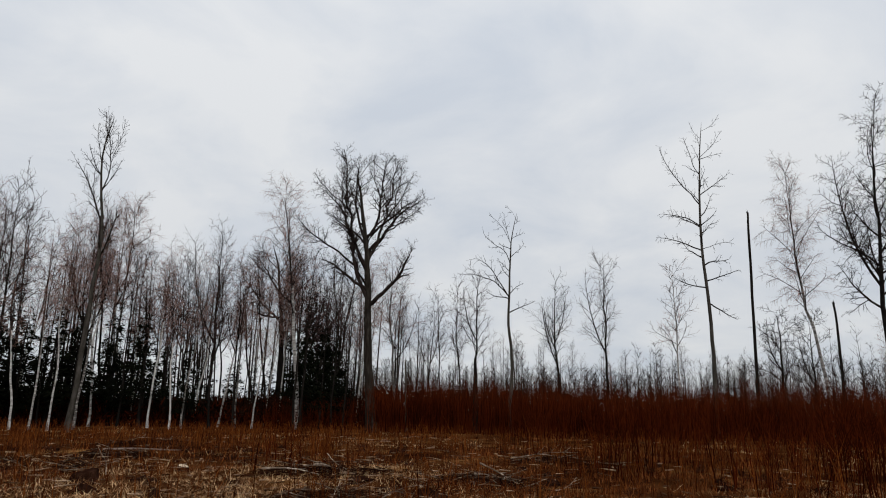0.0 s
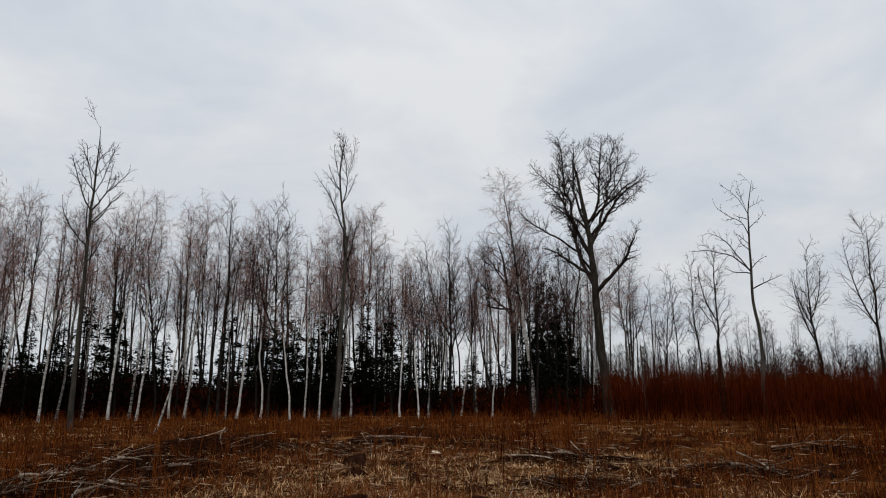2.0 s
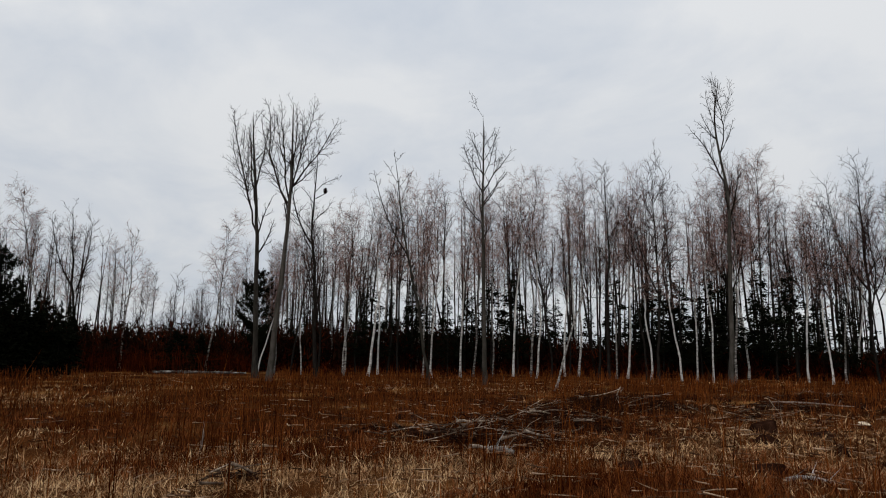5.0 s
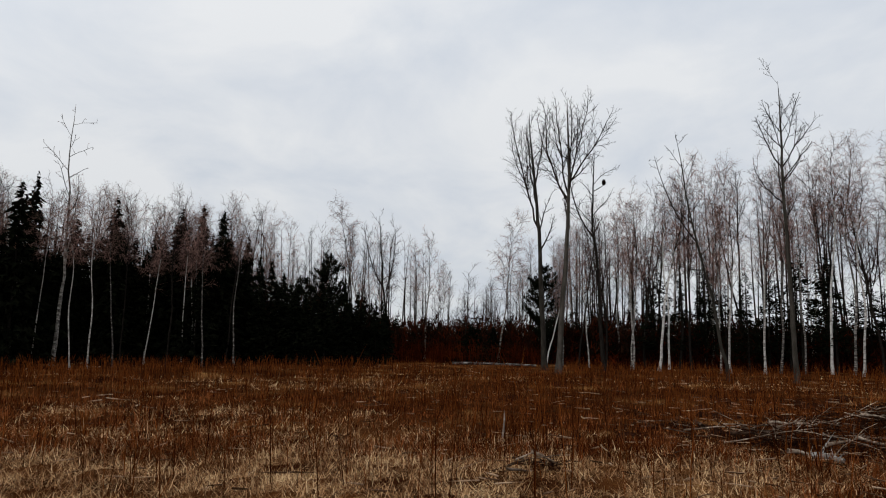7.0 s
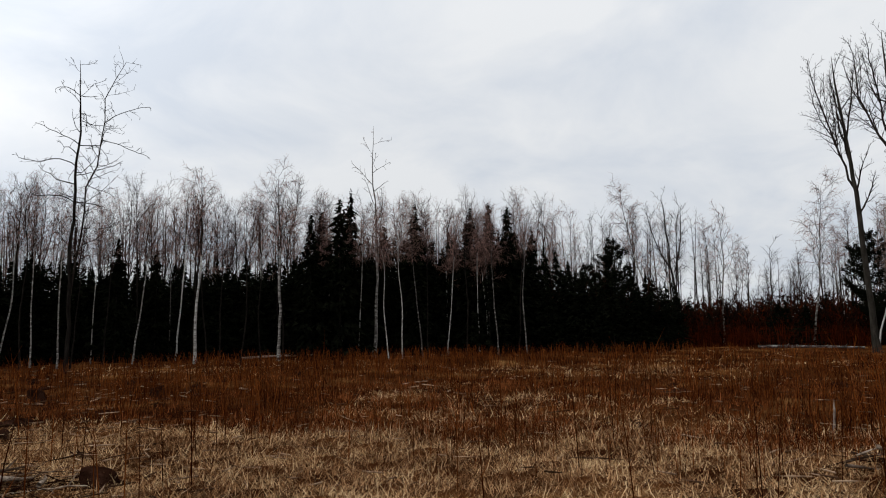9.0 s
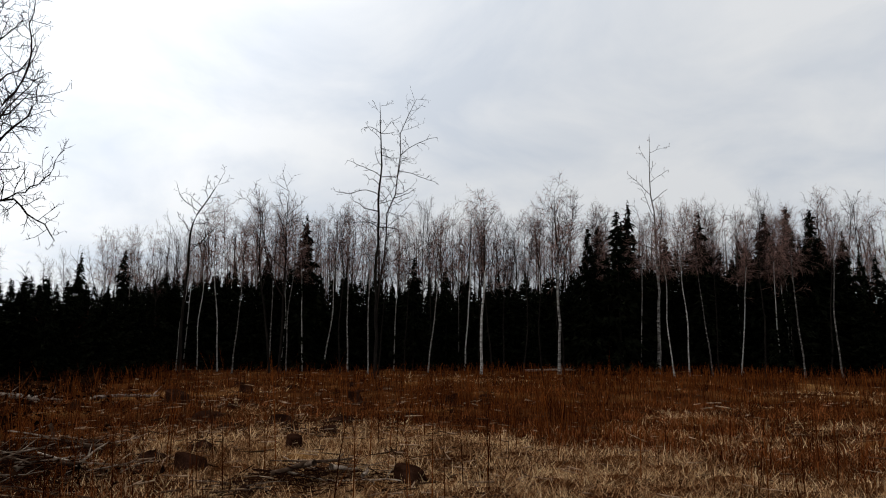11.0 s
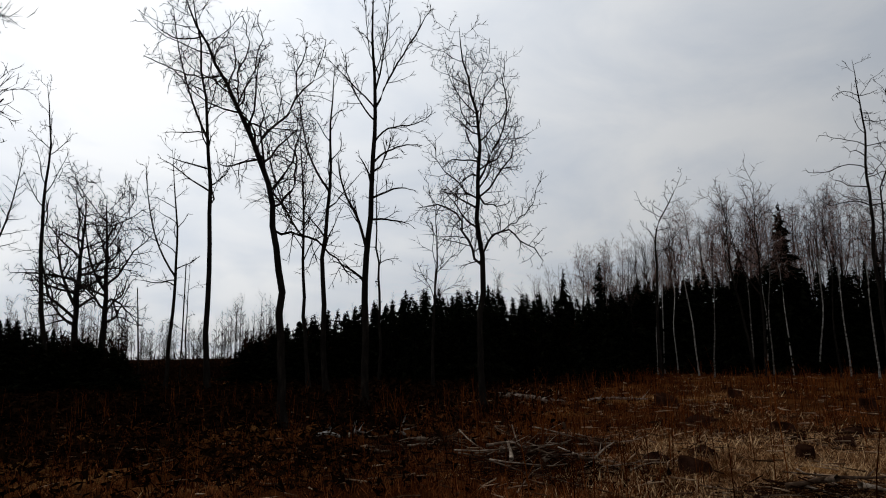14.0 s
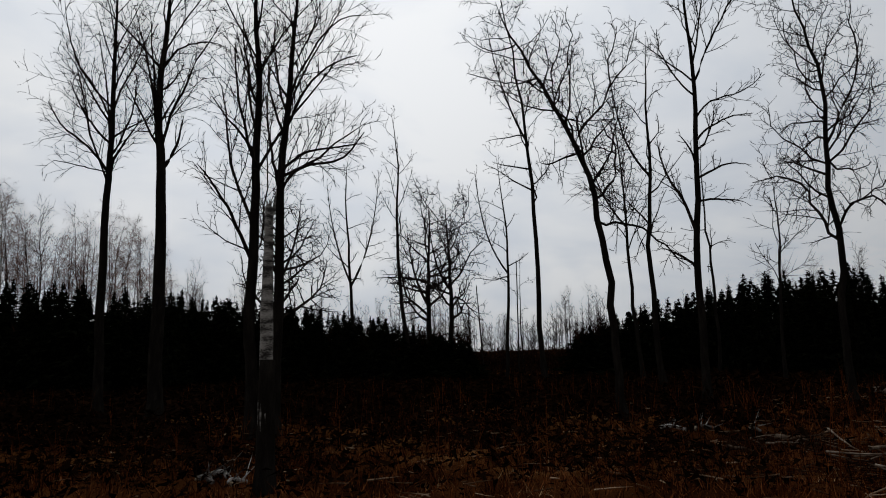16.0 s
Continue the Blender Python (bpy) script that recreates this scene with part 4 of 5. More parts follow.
def build_shoots():
    g = np.random.default_rng(37)
    sets = []
    for near, far, n, lo, hi, br in ((8, 16, 6500, 0.2, 0.85, 3), (16, 28, 10500, 0.35, 1.1, 2), (28, 47, 19000, 0.35, 0.9, 2)):
        x, y, az, d = scatter(g, n, -36, 222, near, far)
        keep = (g.uniform(-0.8, 0.7, n) < patchy(x, y) + 0.6 * (d > 26)) & ~((az > 148) & (d > 25)) & (g.uniform(0, 1, n) < np.interp(az, [-5, 8, 150, 165], [0.3, 1, 1, 0.3])) & ~((az > 126) & (d > 32)) & ~((az > 84) & (d > 41)) & ~((az > 64) & (az < 75) & (d > 35))
        x, y = x[keep], y[keep]
        k = len(x)
        sets.append(canes(g, x, y, g.uniform(lo, hi, k), g.uniform(0.003, 0.0065, k) * (1 + 1.6 * (near > 20)), br, 0.08))
    x, y, az, d = scatter(g, 240, -36, 160, 6.3, 13)
    sets.append(canes(g, x, y, g.uniform(0.8, 1.55, 240), g.uniform(0.005, 0.0085, 240), 4, 0.06))
    # bunches that spring from old stools
    n = 330
    x, y, az, d = scatter(g, n, -36, 165, 9, 33)
    keep = g.uniform(-1.0, 0.9, n) < patchy(x, y)
    for bx, by, far in zip(x[keep], y[keep], d[keep]):
        k = int(g.integers(10, 30))
        sets.append(canes(g, bx + g.normal(0, 0.22, k), by + g.normal(0, 0.22, k), g.uniform(0.35, 1.0, k) * g.uniform(0.7, 1.15), g.uniform(0.004, 0.007, k) * (0.8 + far / 30), 1, 0.13))
    tagged(new("young_shoots", tri_mesh("young_shoots", *merge(sets), M_SHOOT)), "thin brown shoots of young trees in dry grass", "shoots", kind="stuff")


def build_grass():
    g = np.random.default_rng(39)
    VV, pale = [], []
    for near, far, tufts, blades, w, lo, hi in ((0.6, 6.8, 7500, 8, 0.007, 0.05, 0.22), (6.8, 12, 21000, 14, 0.006, 0.05, 0.26), (12, 20, 20000, 10, 0.008, 0.06, 0.28), (20, 32, 12000, 7, 0.014, 0.12, 0.34), (32, 48, 9000, 6, 0.02, 0.15, 0.4)):
        x, y, az, d = scatter(g, tufts, -37, 323 if near < 5 else 223, near, far)
        lying = g.uniform(-0.7, 0.5, tufts) > patchy(x, y) + 0.25 - np.clip((np.interp(az, [-5, 5, 30, 50, 70, 80, 110, 125, 145], [15, 13, 12, 11, 10.8, 11.4, 11.4, 15, 15]) - d) / 2.0, 0, 1) * np.interp(az, [-36, -5, 8, 42, 54, 112, 125, 148, 156], [0.9, 0.7, 0, -0.2, 1.5, 1.4, 0.5, 0.5, 0])
        # pale straw gives way to brown there too, to darken the backlit ground
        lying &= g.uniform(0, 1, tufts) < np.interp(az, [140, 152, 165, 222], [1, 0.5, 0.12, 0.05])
        # less grass on the backlit side, so that its ground reads as shaded
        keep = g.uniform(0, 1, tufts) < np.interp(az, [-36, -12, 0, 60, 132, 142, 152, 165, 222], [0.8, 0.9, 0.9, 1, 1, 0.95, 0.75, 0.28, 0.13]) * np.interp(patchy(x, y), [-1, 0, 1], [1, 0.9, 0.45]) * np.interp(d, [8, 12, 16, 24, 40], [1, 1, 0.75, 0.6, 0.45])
        x, y, lying = x[keep], y[keep], lying[keep]
        tufts = len(x)
        n = tufts * blades
        bx = np.repeat(x, blades) + g.normal(0, 0.13, n)
        by = np.repeat(y, blades) + g.normal(0, 0.13, n)
        flat = np.repeat(np.where(lying, 1.75, 1.1), blades)
        h = g.uniform(lo, hi, n) * np.repeat(g.uniform(0.6, 1.2, tufts), blades)
        a, tilt = g.uniform(0, 6.283, n), np.clip(np.abs(g.normal(flat * 0.75, 0.35)), 0.05, 1.45)
        base = np.stack([bx, by, rise(bx, by)], -1)
        way = np.stack([np.cos(a) * np.sin(tilt), np.sin(a) * np.sin(tilt), np.cos(tilt)], -1)
        tip = base + way * h[:, None] - np.array([0, 0, 1]) * (h * tilt * 0.12)[:, None] + np.array([0, 0, 0.03])
        side = np.stack([-np.sin(a + g.normal(0, 0.6, n)), np.cos(a), np.zeros(n)], -1) * w
        VV.append(np.stack([base - side, base + side, tip], 1))
        pale.append(np.repeat(lying, blades))
    VV, pale = np.concatenate(VV), np.concatenate(pale)
    V = VV[~pale].reshape(-1, 3)
    tagged(new("brown_grass", tri_mesh("brown_grass", V, np.arange(len(V)).reshape(-1, 3), M_HAY, False)), "withered brown grass among young shoots", "grass", kind="stuff")
    V = VV[pale].reshape(-1, 3)
    tagged(new("dry_grass", tri_mesh("dry_grass", V, np.arange(len(V)).reshape(-1, 3), M_STRAW, False)), "matted pale dry grass in tufts", "grass", kind="stuff")


def build_tussocks():
    """Low dark humps of turf and roots, each of its own shape."""
    g = np.random.default_rng(47)
    x, y, az, d = scatter(g, 420, -34, 168, 8.2, 30)
    keep = g.uniform(0, 1, len(x)) < np.interp(az, [-34, -5, 5, 50, 62, 110, 124, 168], [0.3, 0.6, 1, 1, 0.2, 0.2, 0.8, 0.6])
    sets, rows, n = [], 4, 9
    a = np.arange(n) * 2 * np.pi / n
    for bx, by, far in zip(x[keep], y[keep], d[keep]):
        w, h = g.uniform(0.10, 0.28), g.uniform(0.06, 0.18)
        s = np.linspace(0, 1, rows)[:, None]
        r = w * np.sqrt(1 - 0.96 * s ** 2) * g.uniform(0.7, 1.3, (rows, n))
        X, Y = bx + r * np.cos(a) * g.uniform(0.9, 1.7), by + r * np.sin(a)
        Z = rise(bx, by) - 0.04 + h * s * g.uniform(0.8, 1.2, (rows, n))
        V = np.stack([X, Y, Z], -1).reshape(-1, 3)
        i, j = np.arange(rows - 1)[:, None] * n, np.arange(n)
        A, B = i + j, i + (j + 1) % n
        top = (rows - 1) * n
        F = np.concatenate([np.stack([A, B, A + n], -1).reshape(-1, 3), np.stack([B, B + n, A + n], -1).reshape(-1, 3), np.stack([np.full(n - 2, top), top + np.arange(1, n - 1), top + np.arange(2, n)], -1)])
        sets.append((V, F))
        k = 26  # roots and broken stalks
        c = np.stack([bx + g.normal(0, w * 0.8, k), by + g.normal(0, w * 0.8, k), rise(bx, by) + g.uniform(0.02, h * 1.1, k)], -1)
        e = unit(g.normal(0, 1, (k, 3)) * np.array([1, 1, 0.6])) * g.uniform(0.08, 0.26, (k, 1))
        sets.append(tubes(np.stack([c - e / 2, c + e / 2], 1), np.stack([g.uniform(0.005, 0.011, k), np.full(k, 0.003)], 1), 3))
    tagged(new("turf_tussocks", tri_mesh("turf_tussocks", *merge(sets), M_STUMP, False)), "dark humps of turf and roots in dry grass", "tussocks", kind="stuff")


def build_shade_scrub():
    # added cover: the shade of the backlit ground as near-black scrub
    g = np.random.default_rng(43)
    n = 14000
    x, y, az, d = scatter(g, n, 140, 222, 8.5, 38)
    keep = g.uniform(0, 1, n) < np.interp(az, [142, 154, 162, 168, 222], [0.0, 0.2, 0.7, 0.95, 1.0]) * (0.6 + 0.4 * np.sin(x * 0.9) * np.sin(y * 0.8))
    x, y, d = x[keep], y[keep], d[keep]
    k = len(x)
    sets = [canes(g, x, y, g.uniform(0.15, 0.6, k), g.uniform(0.004, 0.007, k) * (0.6 + d / 25), 4, 0.35)]
    for _ in range(11):  # leaf flakes, near black for the backlit ground's shade
        c = np.stack([x + g.normal(0, 0.4, k), y + g.normal(0, 0.4, k), rise(x, y) + 0.01 + g.uniform(0, 1, k) ** 2.5 * 0.35], -1)
        ax, wd = (unit(g.normal(0, 1, (k, 3)) * np.array([1, 1, 0.5])) for _ in range(2))
        s = (g.uniform(0.03, 0.075, k) * (0.35 + d / 12))[:, None]
        sets.append((np.stack([c - ax * s + wd * s * 0.6, c - ax * s - wd * s * 0.6, c + ax * s], 1).reshape(-1, 3), np.arange(3 * k).reshape(-1, 3)))
    tagged(new("low_scrub", tri_mesh("low_scrub", *merge(sets), M_SHADE_SCRUB, False)), "low dark brown scrub and withered leaves", "scrub", kind="stuff")


# tones hold the shade of the backlit ground
M_SHADE_SCRUB = material("shade_dark_leaves", [(0.003, 0.0015, 0.001), (0.007, 0.003, 0.0015), (0.015, 0.0065, 0.003)], (0.6, 0.6, 0.6), by="island", bump=0)
build_tussocks()
build_shade_scrub()
build_far_woods()
build_undergrowth()
build_brush()
build_shoots()
build_grass()


# ---- dead stems ----
def snag(seed, label, az, d, h, r, mat, lean=0.0, hook=0.0, name="dead_tree"):
    """A bare broken stem with a splintered top."""
    g = np.random.default_rng(seed)
    tree = thing(name, label, "dead tree", m=stand(az, d))
    s = np.linspace(0, 1, 14)
    P = np.stack([lean * s + g.normal(0, 0.012 * h / 14, 14).cumsum() + hook * np.clip(s - 0.9, 0, 1) * 10 * 0.6, g.normal(0, 0.01, 14).cumsum(), h * s], -1)
    R = r * (1 - 0.45 * s) * (1 + g.normal(0, 0.05, 14)) * (1 + 0.4 * np.exp(-s * 30))
    part("trunk", tri_mesh("snag_trunk", *tubes([P], [R], 10), mat), tree)
    top = P[-1]
    q = [np.array([top + [g.normal(0, r * 0.3), g.normal(0, r * 0.3), -0.1], top + [g.normal(0, r * 0.4) + hook * 0.3, g.normal(0, r * 0.3), g.uniform(0.15, 0.5) * (0.3 + r * 3)]]) for _ in range(5)]
    part("splintered_top", tri_mesh("snag_top", *tubes(q, [np.array([r * 0.3, 0.008])] * 5, 3), mat), tree)
    return tree


snag(801, "tall bare grey dead trunk with no branches", 335.4, 60, 18.1, 0.15, M_DARK, 0.4)
snag(802, "dead trunk with a hooked broken top", 329.7, 60, 10.2, 0.14, M_DARK, 0.1, -0.16)
snag(803, "thin broken grey dead stem", 2.7, 48.9, 4.9, 0.1, M_GREY, -0.2)
snag(804, "dark broken dead trunk among thin alders", 357.2, 51, 5.4, 0.13, M_DARK)
birch_snag = snag(805, "broken birch trunk with white bark above a rough dark base", 201.0, 9.1, 3.62, 0.108, M_SNAG, 0.02, 0, "birch_snag")
zs = np.linspace(-0.1, 1.66, 9)
part("rough_base", tri_mesh("rough_base", *tubes([np.stack([0.008 * zs, 0 * zs, zs], -1)], [(0.122 - 0.014 * zs) * (1 + 0.35 * np.exp(-zs * 5)) * (1 + 0.03 * np.sin(zs * 17))], 12), M_DARK), birch_snag, "rough dark bark at the foot")
snag(806, "short dead stem beside the far gap", 183.5, 42, 5.6, 0.06, M_DARK, -0.3)
snag(807, "thin bare dead pole by the far gap", 180.6, 40, 6.8, 0.05, M_DARK, 0.1)
grown_tree(810, "birch_tree", "thin pale birch leaning over to one side", 6.6, 0.05, "aspen", BARE["birch"], stand(41.4, 30, 0, 1, (0, 19)), 0.05, 0.55, 0)


# ---- stumps, logs, slash piles ----
def stump(seed, az, d, r, h, pale=False):
    g = np.random.default_rng(seed)
    ob = thing("tree_stump", "low sawn stump with dark bark in the dry grass" if not pale else "low sawn stump with a pale fresh cut", "stump", "stumps in the clearing", stand(az, d, g.uniform(0, 360)))
    n = 18
    a = np.arange(n) * 2 * np.pi / n
    lobes = 1 + 0.10 * np.sin(3 * a + g.uniform(0, 6)) + 0.07 * np.sin(5 * a + g.uniform(0, 6))
    rows = []
    h *= 0.72
    for z, f, w in ((-0.1, 1.75, 1.9), (0.0, 1.5, 1.7), (0.15 * h, 1.25, 1.4), (0.45 * h, 1.06, 0.9), (0.9 * h, 1.0, 0.8), (h, 0.93, 0.7)):
        rr = r * f * (1 + (lobes - 1) * w)
        rows.append(np.stack([np.cos(a) * rr, np.sin(a) * rr, np.full(n, z) + 0.22 * np.cos(a + g.uniform(0, 0.3)) * r * (z > 0.5 * h)], -1))
    V = np.concatenate(rows)
    i = np.arange(5)[:, None] * n
    j = np.arange(n)
    A, B = i + j, i + (j + 1) % n
    F = np.concatenate([np.stack([A, B, A + n], -1).reshape(-1, 3), np.stack([B, B + n, A + n], -1).reshape(-1, 3)])
    part("bark", tri_mesh("stump_bark", V, F, M_STUMP), ob)
    ring = rows[-1].copy()
    inner = ring * np.array([0.9, 0.9, 1]) + np.array([0, 0, 0.008])
    Vc = np.concatenate([ring, inner, [[0, 0, ring[:, 2].mean() + 0.012]]])
    Fc = np.concatenate([np.stack([j, (j + 1) % n, n + j], -1), np.stack([(j + 1) % n, n + (j + 1) % n, n + j], -1), np.stack([n + j, n + (j + 1) % n, np.full(n, 2 * n)], -1)])
    part("cut_face", tri_mesh("stump_cut", Vc, Fc, M_CUT if pale else M_STUMP), ob, "pale sawn wood" if pale else "weathered sawn wood")
    return ob


for i, (az, d, r, h, pale) in enumerate([(48.1, 15.9, 0.17, 0.32, True), (35.9, 10.6, 0.16, 0.2, False), (123.8, 8.9, 0.19, 0.27, False), (140.6, 9.9, 0.2, 0.27, False), (134.2, 14.9, 0.2, 0.26, False),
                                         (140.0, 15.8, 0.22, 0.26, False), (142.1, 20.1, 0.3, 0.5, False), (26.1, 10.4, 0.2, 0.26, False), (26.1, 16.3, 0.24, 0.32, False), (15.6, 10.3, 0.22, 0.26, False), (133.0, 10.9, 0.11, 0.3, False), (128.5, 21.5, 0.2, 0.4, False), (120.5, 19.5, 0.16, 0.5, False),
                                         (137.0, 24.0, 0.2, 0.34, False), (19.6, 19.6, 0.14, 0.24, True), (149.0, 19.0, 0.18, 0.24, False), (130.5, 13.2, 0.16, 0.2, False), (167.6, 22.7, 0.2, 0.3, True)]):
    stump(820 + i, az, d, r, h, pale)


def log(seed, label, a0, d0, a1, d1, r, mat, lift=0.0, name="fallen_log"):
    g = np.random.default_rng(seed)
    (x0, y0), (x1, y1) = polar(a0, d0), polar(a1, d1)
    L, z0, z1 = math.hypot(x1 - x0, y1 - y0), float(rise(x0, y0)), float(rise(x1, y1))
    m = pose((x0 + x1) / 2, (y0 + y1) / 2, (z0 + z1) / 2, 0, 0, math.degrees(math.atan2(y1 - y0, x1 - x0)))
    ob = thing(name, label, "log", m=m)
    s = np.linspace(0, 1, 12)
    P = np.stack([(s - 0.5) * L, 0.06 * np.sin(s * 5) + g.normal(0, 0.01, 12), r * 0.9 + lift * s + 0.03 * np.sin(s * 4)], -1)
    R = r * (1 - 0.35 * s) * (1 + g.normal(0, 0.03, 12))
    part("bark", tri_mesh("log_bark", *tubes([P], [R], 9), mat), ob)
    disc = tubes([np.array([P[0] + [0.01, 0, 0], P[0] - [0.006, 0, 0]])], [np.array([R[0] * 0.97, R[0] * 0.9])], 9)
    part("cut_end", tri_mesh("log_end", *disc, M_CUT), ob, "pale sawn end of the log")
    nubs = []
    for _ in range(4):
        k = int(g.integers(2, 11))
        way = unit(np.array([g.uniform(0.2, 0.8), g.normal(0, 0.6), g.uniform(0.2, 1)]))
        nubs.append(np.array([P[k], P[k] + way * g.uniform(0.2, 0.5)]))
    for q in nubs:
        part("branch_stub", tri_mesh("log_stub", *tubes([q], [np.array([r * 0.3, 0.006])], 3), mat), ob)
    return ob


log(850, "long fallen birch log with pale bark at the wood's edge", 73.4, 53.6, 66.5, 52.0, 0.11, M_BIRCH)
log(851, "thin fallen trunk resting askew before the spruces", 114.6, 44.5, 108.7, 42.5, 0.08, M_LOG, 0.2)
log(852, "long fallen grey trunk lying in the clearing", 155.1, 25.8, 149.8, 22.0, 0.11, M_LOG)
log(853, "thin fallen trunk lying in grass", 148.0, 22.8, 143.5, 23.4, 0.06, M_LOG)
log(854, "thin fallen trunk in brown shoots", 25.3, 28.0, 20.0, 27.5, 0.035, M_LOG)
for i, (a0, d0, a1, d1, r) in enumerate([(205.9, 10.4, 204.6, 10.2, 0.05), (204.9, 10.7, 203.4, 10.5, 0.045), (203.6, 10.0, 202.6, 10.2, 0.04), (170.0, 14.3, 167.9, 14.2, 0.045), (167.4, 14.0, 165.7, 14.1, 0.05), (163.6, 13.7, 162.9, 13.7, 0.04), (47.0, 11.4, 45.0, 11.6, 0.06), (19.5, 10.0, 12.5, 10.4, 0.035), (25.2, 9.9, 22.0, 10.3, 0.03)]):
    log(860 + i, "short white birch log lying in the grass", a0, d0, a1, d1, r, M_BIRCH, 0.0, "birch_log")


def stick_mesh(seed, L, r):
    g = np.random.default_rng(seed)
    s = np.linspace(0, 1, 6)
    P = np.stack([(s - 0.5) * L, g.normal(0, 0.03 * L, 6).cumsum() * 0.6, 0.05 * L * np.sin(s * 3.1)], -1)
    sets = [tubes([P], [r * (1 - 0.7 * s)], 5)]
    for k in (2, 3, 4):
        q = np.array([P[k], P[k] + [0.16 * L, g.choice([-1, 1]) * 0.14 * L, g.uniform(0, 0.06) * L]])
        sets.append(tubes([q], [np.array([r * 0.45, 0.002])], 3))
    return tri_mesh("stick", *merge(sets), M_STICK)


STICKS = [stick_mesh(880 + i, L, r) for i, (L, r) in enumerate([(2.2, 0.018), (1.7, 0.012), (1.3, 0.015), (1.0, 0.009), (1.9, 0.011), (0.8, 0.012), (1.5, 0.024), (1.1, 0.038), (0.6, 0.045)])]


def slash_pile(seed, label, az, d, across, deep, high, count, turn=0.0):
    """Cut branches thrown on a low heap, most of them lying across the view."""
    g = np.random.default_rng(seed)
    ob = thing("brush_pile", label, "brush pile", "piles of cut branches", stand(az, d, 0, 1, (0, 0), 0.0))
    n = int(190 * across * deep)
    c = np.stack([g.normal(0, across * 0.4, n), g.normal(0, deep * 0.4, n), np.zeros(n)], -1)
    hump = high * np.exp(-(c[:, 0] / across) ** 2 * 2 - (c[:, 1] / deep) ** 2 * 2)
    c[:, 2] = hump * g.uniform(0, 1, n)
    a = g.normal(radians(turn), 1.1, n)
    ln = g.uniform(0.25, 0.8, n)
    e = np.stack([np.cos(a) * ln, np.sin(a) * ln, g.normal(0.02, 0.1, n)], -1)
    fine = part("twig_litter", tri_mesh("twig_litter", *tubes(np.stack([c - e / 2, c + e / 2], 1), np.stack([g.uniform(0.005, 0.012, n), np.full(n, 0.003)], 1), 3), M_STUMP), ob, "heap of thin dark twigs")
    tagged(fine, kind="stuff")
    for i in range(int(count * 0.75)):
        x, y = g.normal(0, across * 0.34), g.normal(0, deep * 0.34)
        z = high * math.exp(-(x / across) ** 2 * 2 - (y / deep) ** 2 * 2) * g.uniform(0.5, 1.05) + 0.03
        st = part("stick", STICKS[int(g.integers(0, len(STICKS)))], ob)
        st.matrix_basis = pose(x, y, z, g.uniform(0, 360), g.normal(0, 11), turn + g.normal(0, 48)) @ Matrix.Scale(g.uniform(0.45, 0.95), 4)


PILE = "low heap of cut grey branches and twigs in the clearing"
for i, (az, d, across, deep, high, count, turn) in enumerate([
        (47.0, 12.6, 2.2, 1.3, 0.42, 46, 8), (42.0, 15.5, 2.6, 1.8, 0.45, 34, -10), (36.5, 21, 3.4, 2.6, 0.55, 34, 0), (152.6, 9.9, 1.7, 1.2, 0.34, 44, 20), (150.0, 11.5, 1.6, 1.0, 0.25, 22, -15),
        (356.2, 16.2, 2.2, 1.2, 0.22, 34, 0), (7.5, 13.4, 2.0, 1.0, 0.2, 30, 5), (8.4, 17.5, 2.2, 1.2, 0.22, 26, -5)]):
    slash_pile(900 + i, PILE, az, d, across, deep, high, count, turn)
for i, (az, d, across, deep, high, count, turn) in enumerate([
        (24.6, 24.5, 2.2, 1.4, 0.25, 22, 0), (26.5, 18.2, 0.8, 0.6, 0.38, 14, 30), (66.0, 9.2, 0.6, 0.4, 0.16, 12, 25), (131.0, 8.8, 1.5, 0.9, 0.14, 20, 10), (161.0, 12.0, 1.5, 0.9, 0.16, 20, 0),
        (350.0, 22, 2.2, 1.2, 0.2, 22, 0), (55.5, 14, 1.1, 0.7, 0.16, 12, -20), (22.0, 31, 2.4, 1.2, 0.2, 18, 0)]):
    slash_pile(930 + i, PILE, az, d, across, deep, high, count, turn)
snag(960, "pale broken stick standing upright in the grass", 69.3, 12.4, 0.40, 0.028, M_LOG, 0.03, 0, "broken_stem")


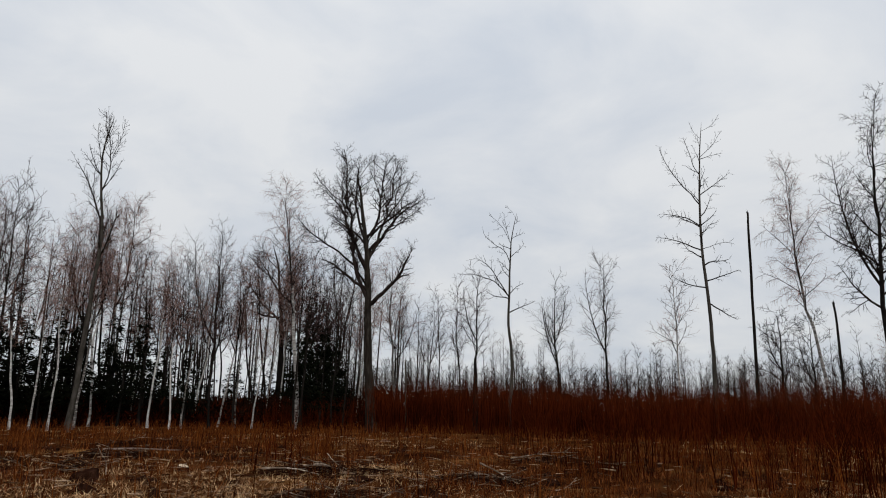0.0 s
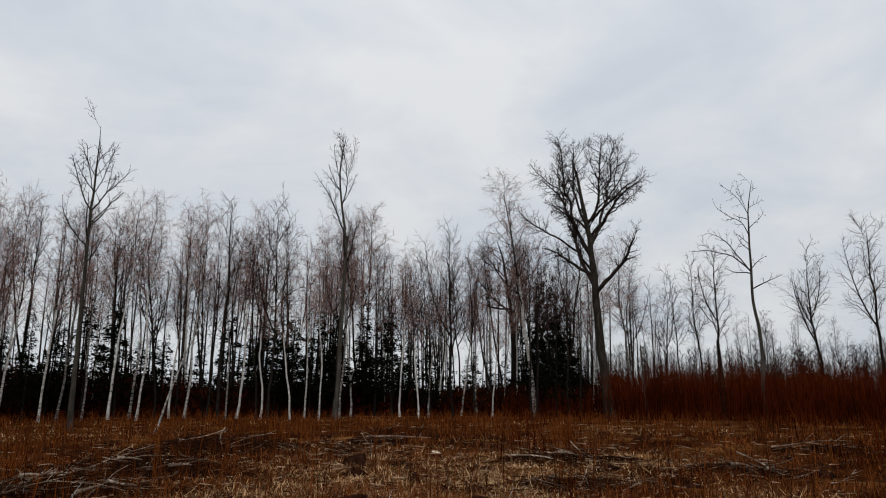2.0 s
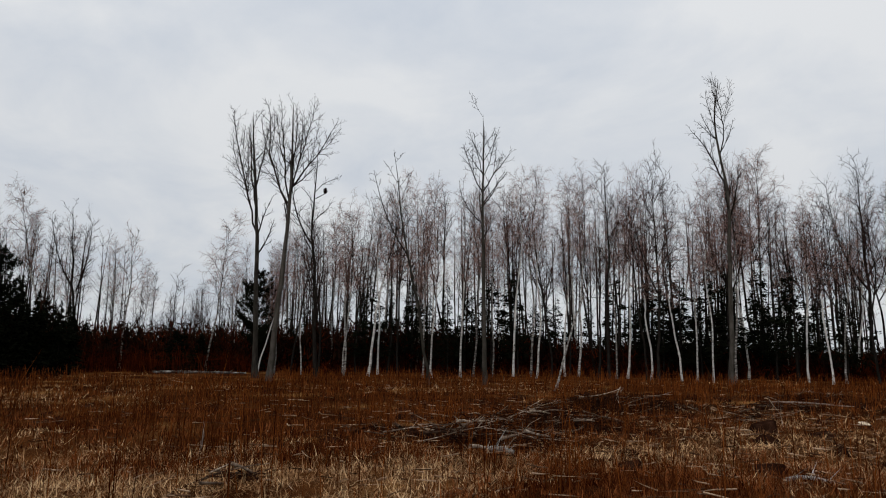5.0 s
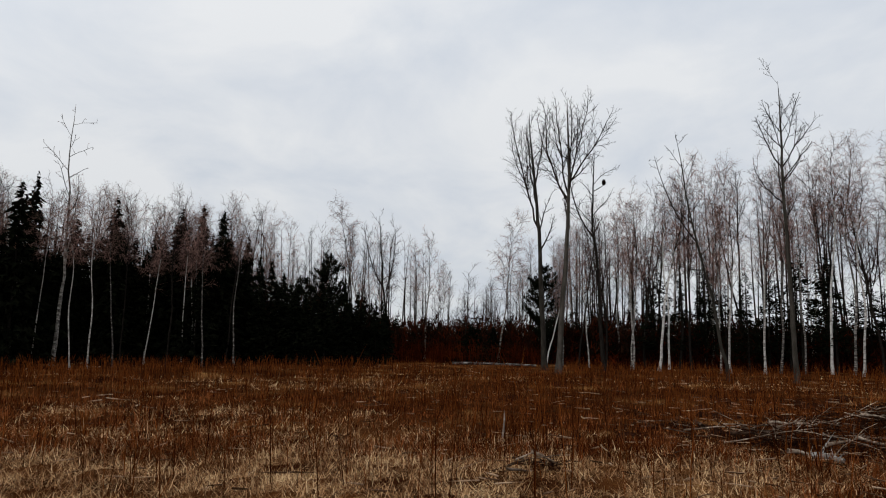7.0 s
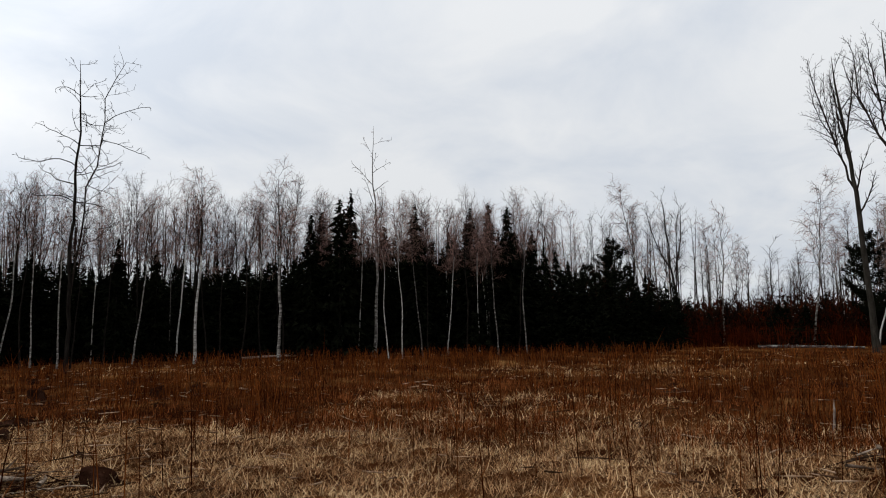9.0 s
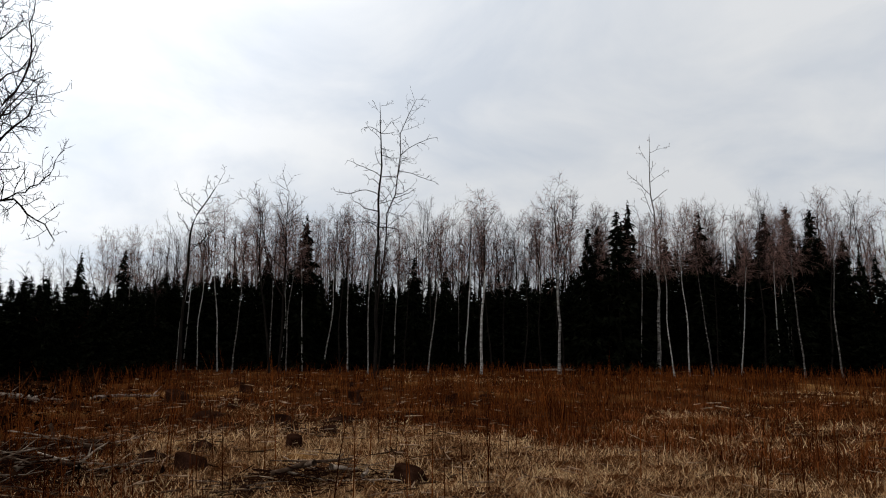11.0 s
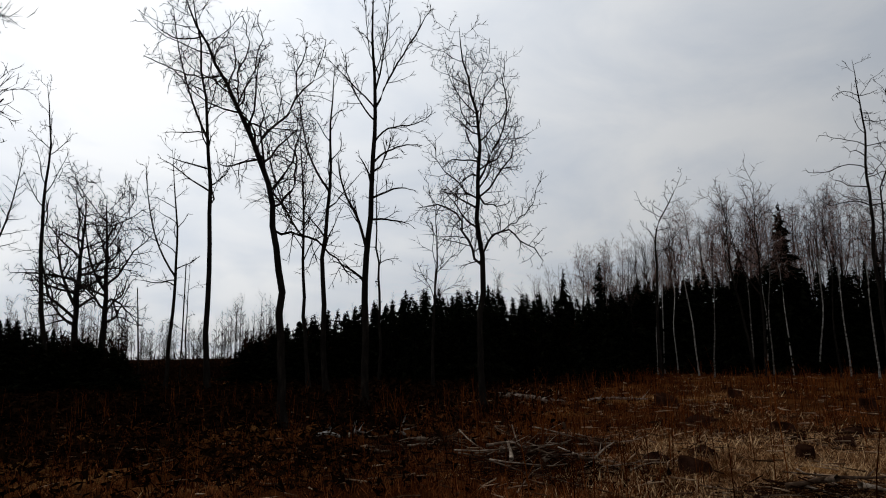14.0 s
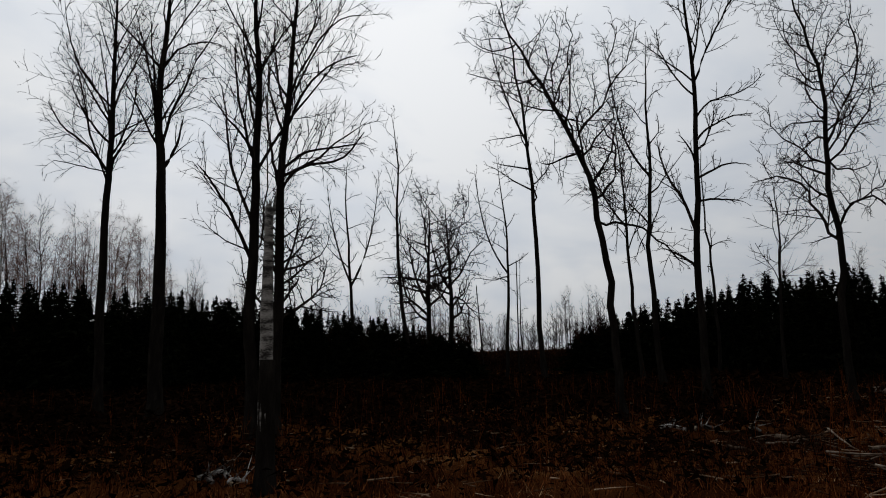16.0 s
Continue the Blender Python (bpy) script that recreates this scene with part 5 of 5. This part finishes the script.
def build_litter():
    g = np.random.default_rng(41)
    sets = []
    for near, far, n, lo, hi, r in ((7.5, 14, 3200, 0.06, 0.45, 0.009), (14, 24, 3000, 0.12, 0.5, 0.013), (24, 40, 900, 0.2, 0.8, 0.018)):
        x, y, az, d = scatter(g, n, -36, 222, near, far)
        # the felled strips hold more of it than the open grass
        keep = g.uniform(0, 1, n) < np.interp(az, [-36, -15, -5, 50, 66, 74, 110, 124, 155, 170, 222], [0.2, 0.4, 1, 1, 0.5, 0.25, 0.25, 0.9, 0.9, 0.3, 0.2])
        x, y = x[keep], y[keep]
        k = len(x)
        a, ln = g.uniform(0, 6.283, k), g.uniform(lo, hi, k)
        c = np.stack([x, y, rise(x, y) + g.uniform(0.02, 0.14, k)], -1)
        e = np.stack([np.cos(a) * ln, np.sin(a) * ln, g.normal(0, 0.09, k) * ln], -1)
        bend = np.stack([-np.sin(a), np.cos(a), np.zeros(k)], -1) * (g.normal(0, 0.08, k) * ln)[:, None]
        w = g.uniform(0.5, 1.6, k) * r
        sets.append(tubes(np.stack([c - e / 2, c + bend, c + e / 2], 1), np.stack([w, w * 0.8, w * 0.3], 1), 3))
    tagged(new("branch_litter", tri_mesh("branch_litter", *merge(sets), M_LITTER)), "bleached twigs and small branches strewn over the grass", "litter", kind="stuff")


M_LITTER = material("bleached_twigs", [(0.027, 0.014, 0.0072), (0.091, 0.049, 0.027), (0.38, 0.26, 0.17)], (2, 2, 2), by="island", bump=0)
build_litter()


# ---- a nest in the ash above the birches ----
def bird_nest(az, d, z):
    g = np.random.default_rng(45)
    x, y = polar(az, d)
    ob = thing("bird_nest", "dark ball of twigs high in a leafless ash", "nest", m=pose(x, y, z, 0, 0, az))
    n = 240
    way = unit(g.normal(0, 1, (n, 3)))
    c = way * (g.uniform(0.3, 1, n) ** 0.5 * 0.11)[:, None] * np.array([1, 1, 1.7])
    t = unit(np.cross(way, g.normal(0, 1, (n, 3)))) * g.uniform(0.05, 0.13, (n, 1))
    tagged(part("twig_ball", tri_mesh("twig_ball", *tubes(np.stack([c - t, c + t * 0.9], 1), np.full((n, 2), 0.012), 3), M_UNDER), ob), kind="stuff")
    q = np.stack([np.linspace(-0.62, 0.1, 5), np.zeros(5), np.linspace(-0.55, -0.12, 5)], -1)
    part("bearing_branch", tri_mesh("bearing_branch", *tubes([q], [np.linspace(0.03, 0.02, 5)], 5), M_TWIG), ob)


bird_nest(60.8, 44, 12.05)
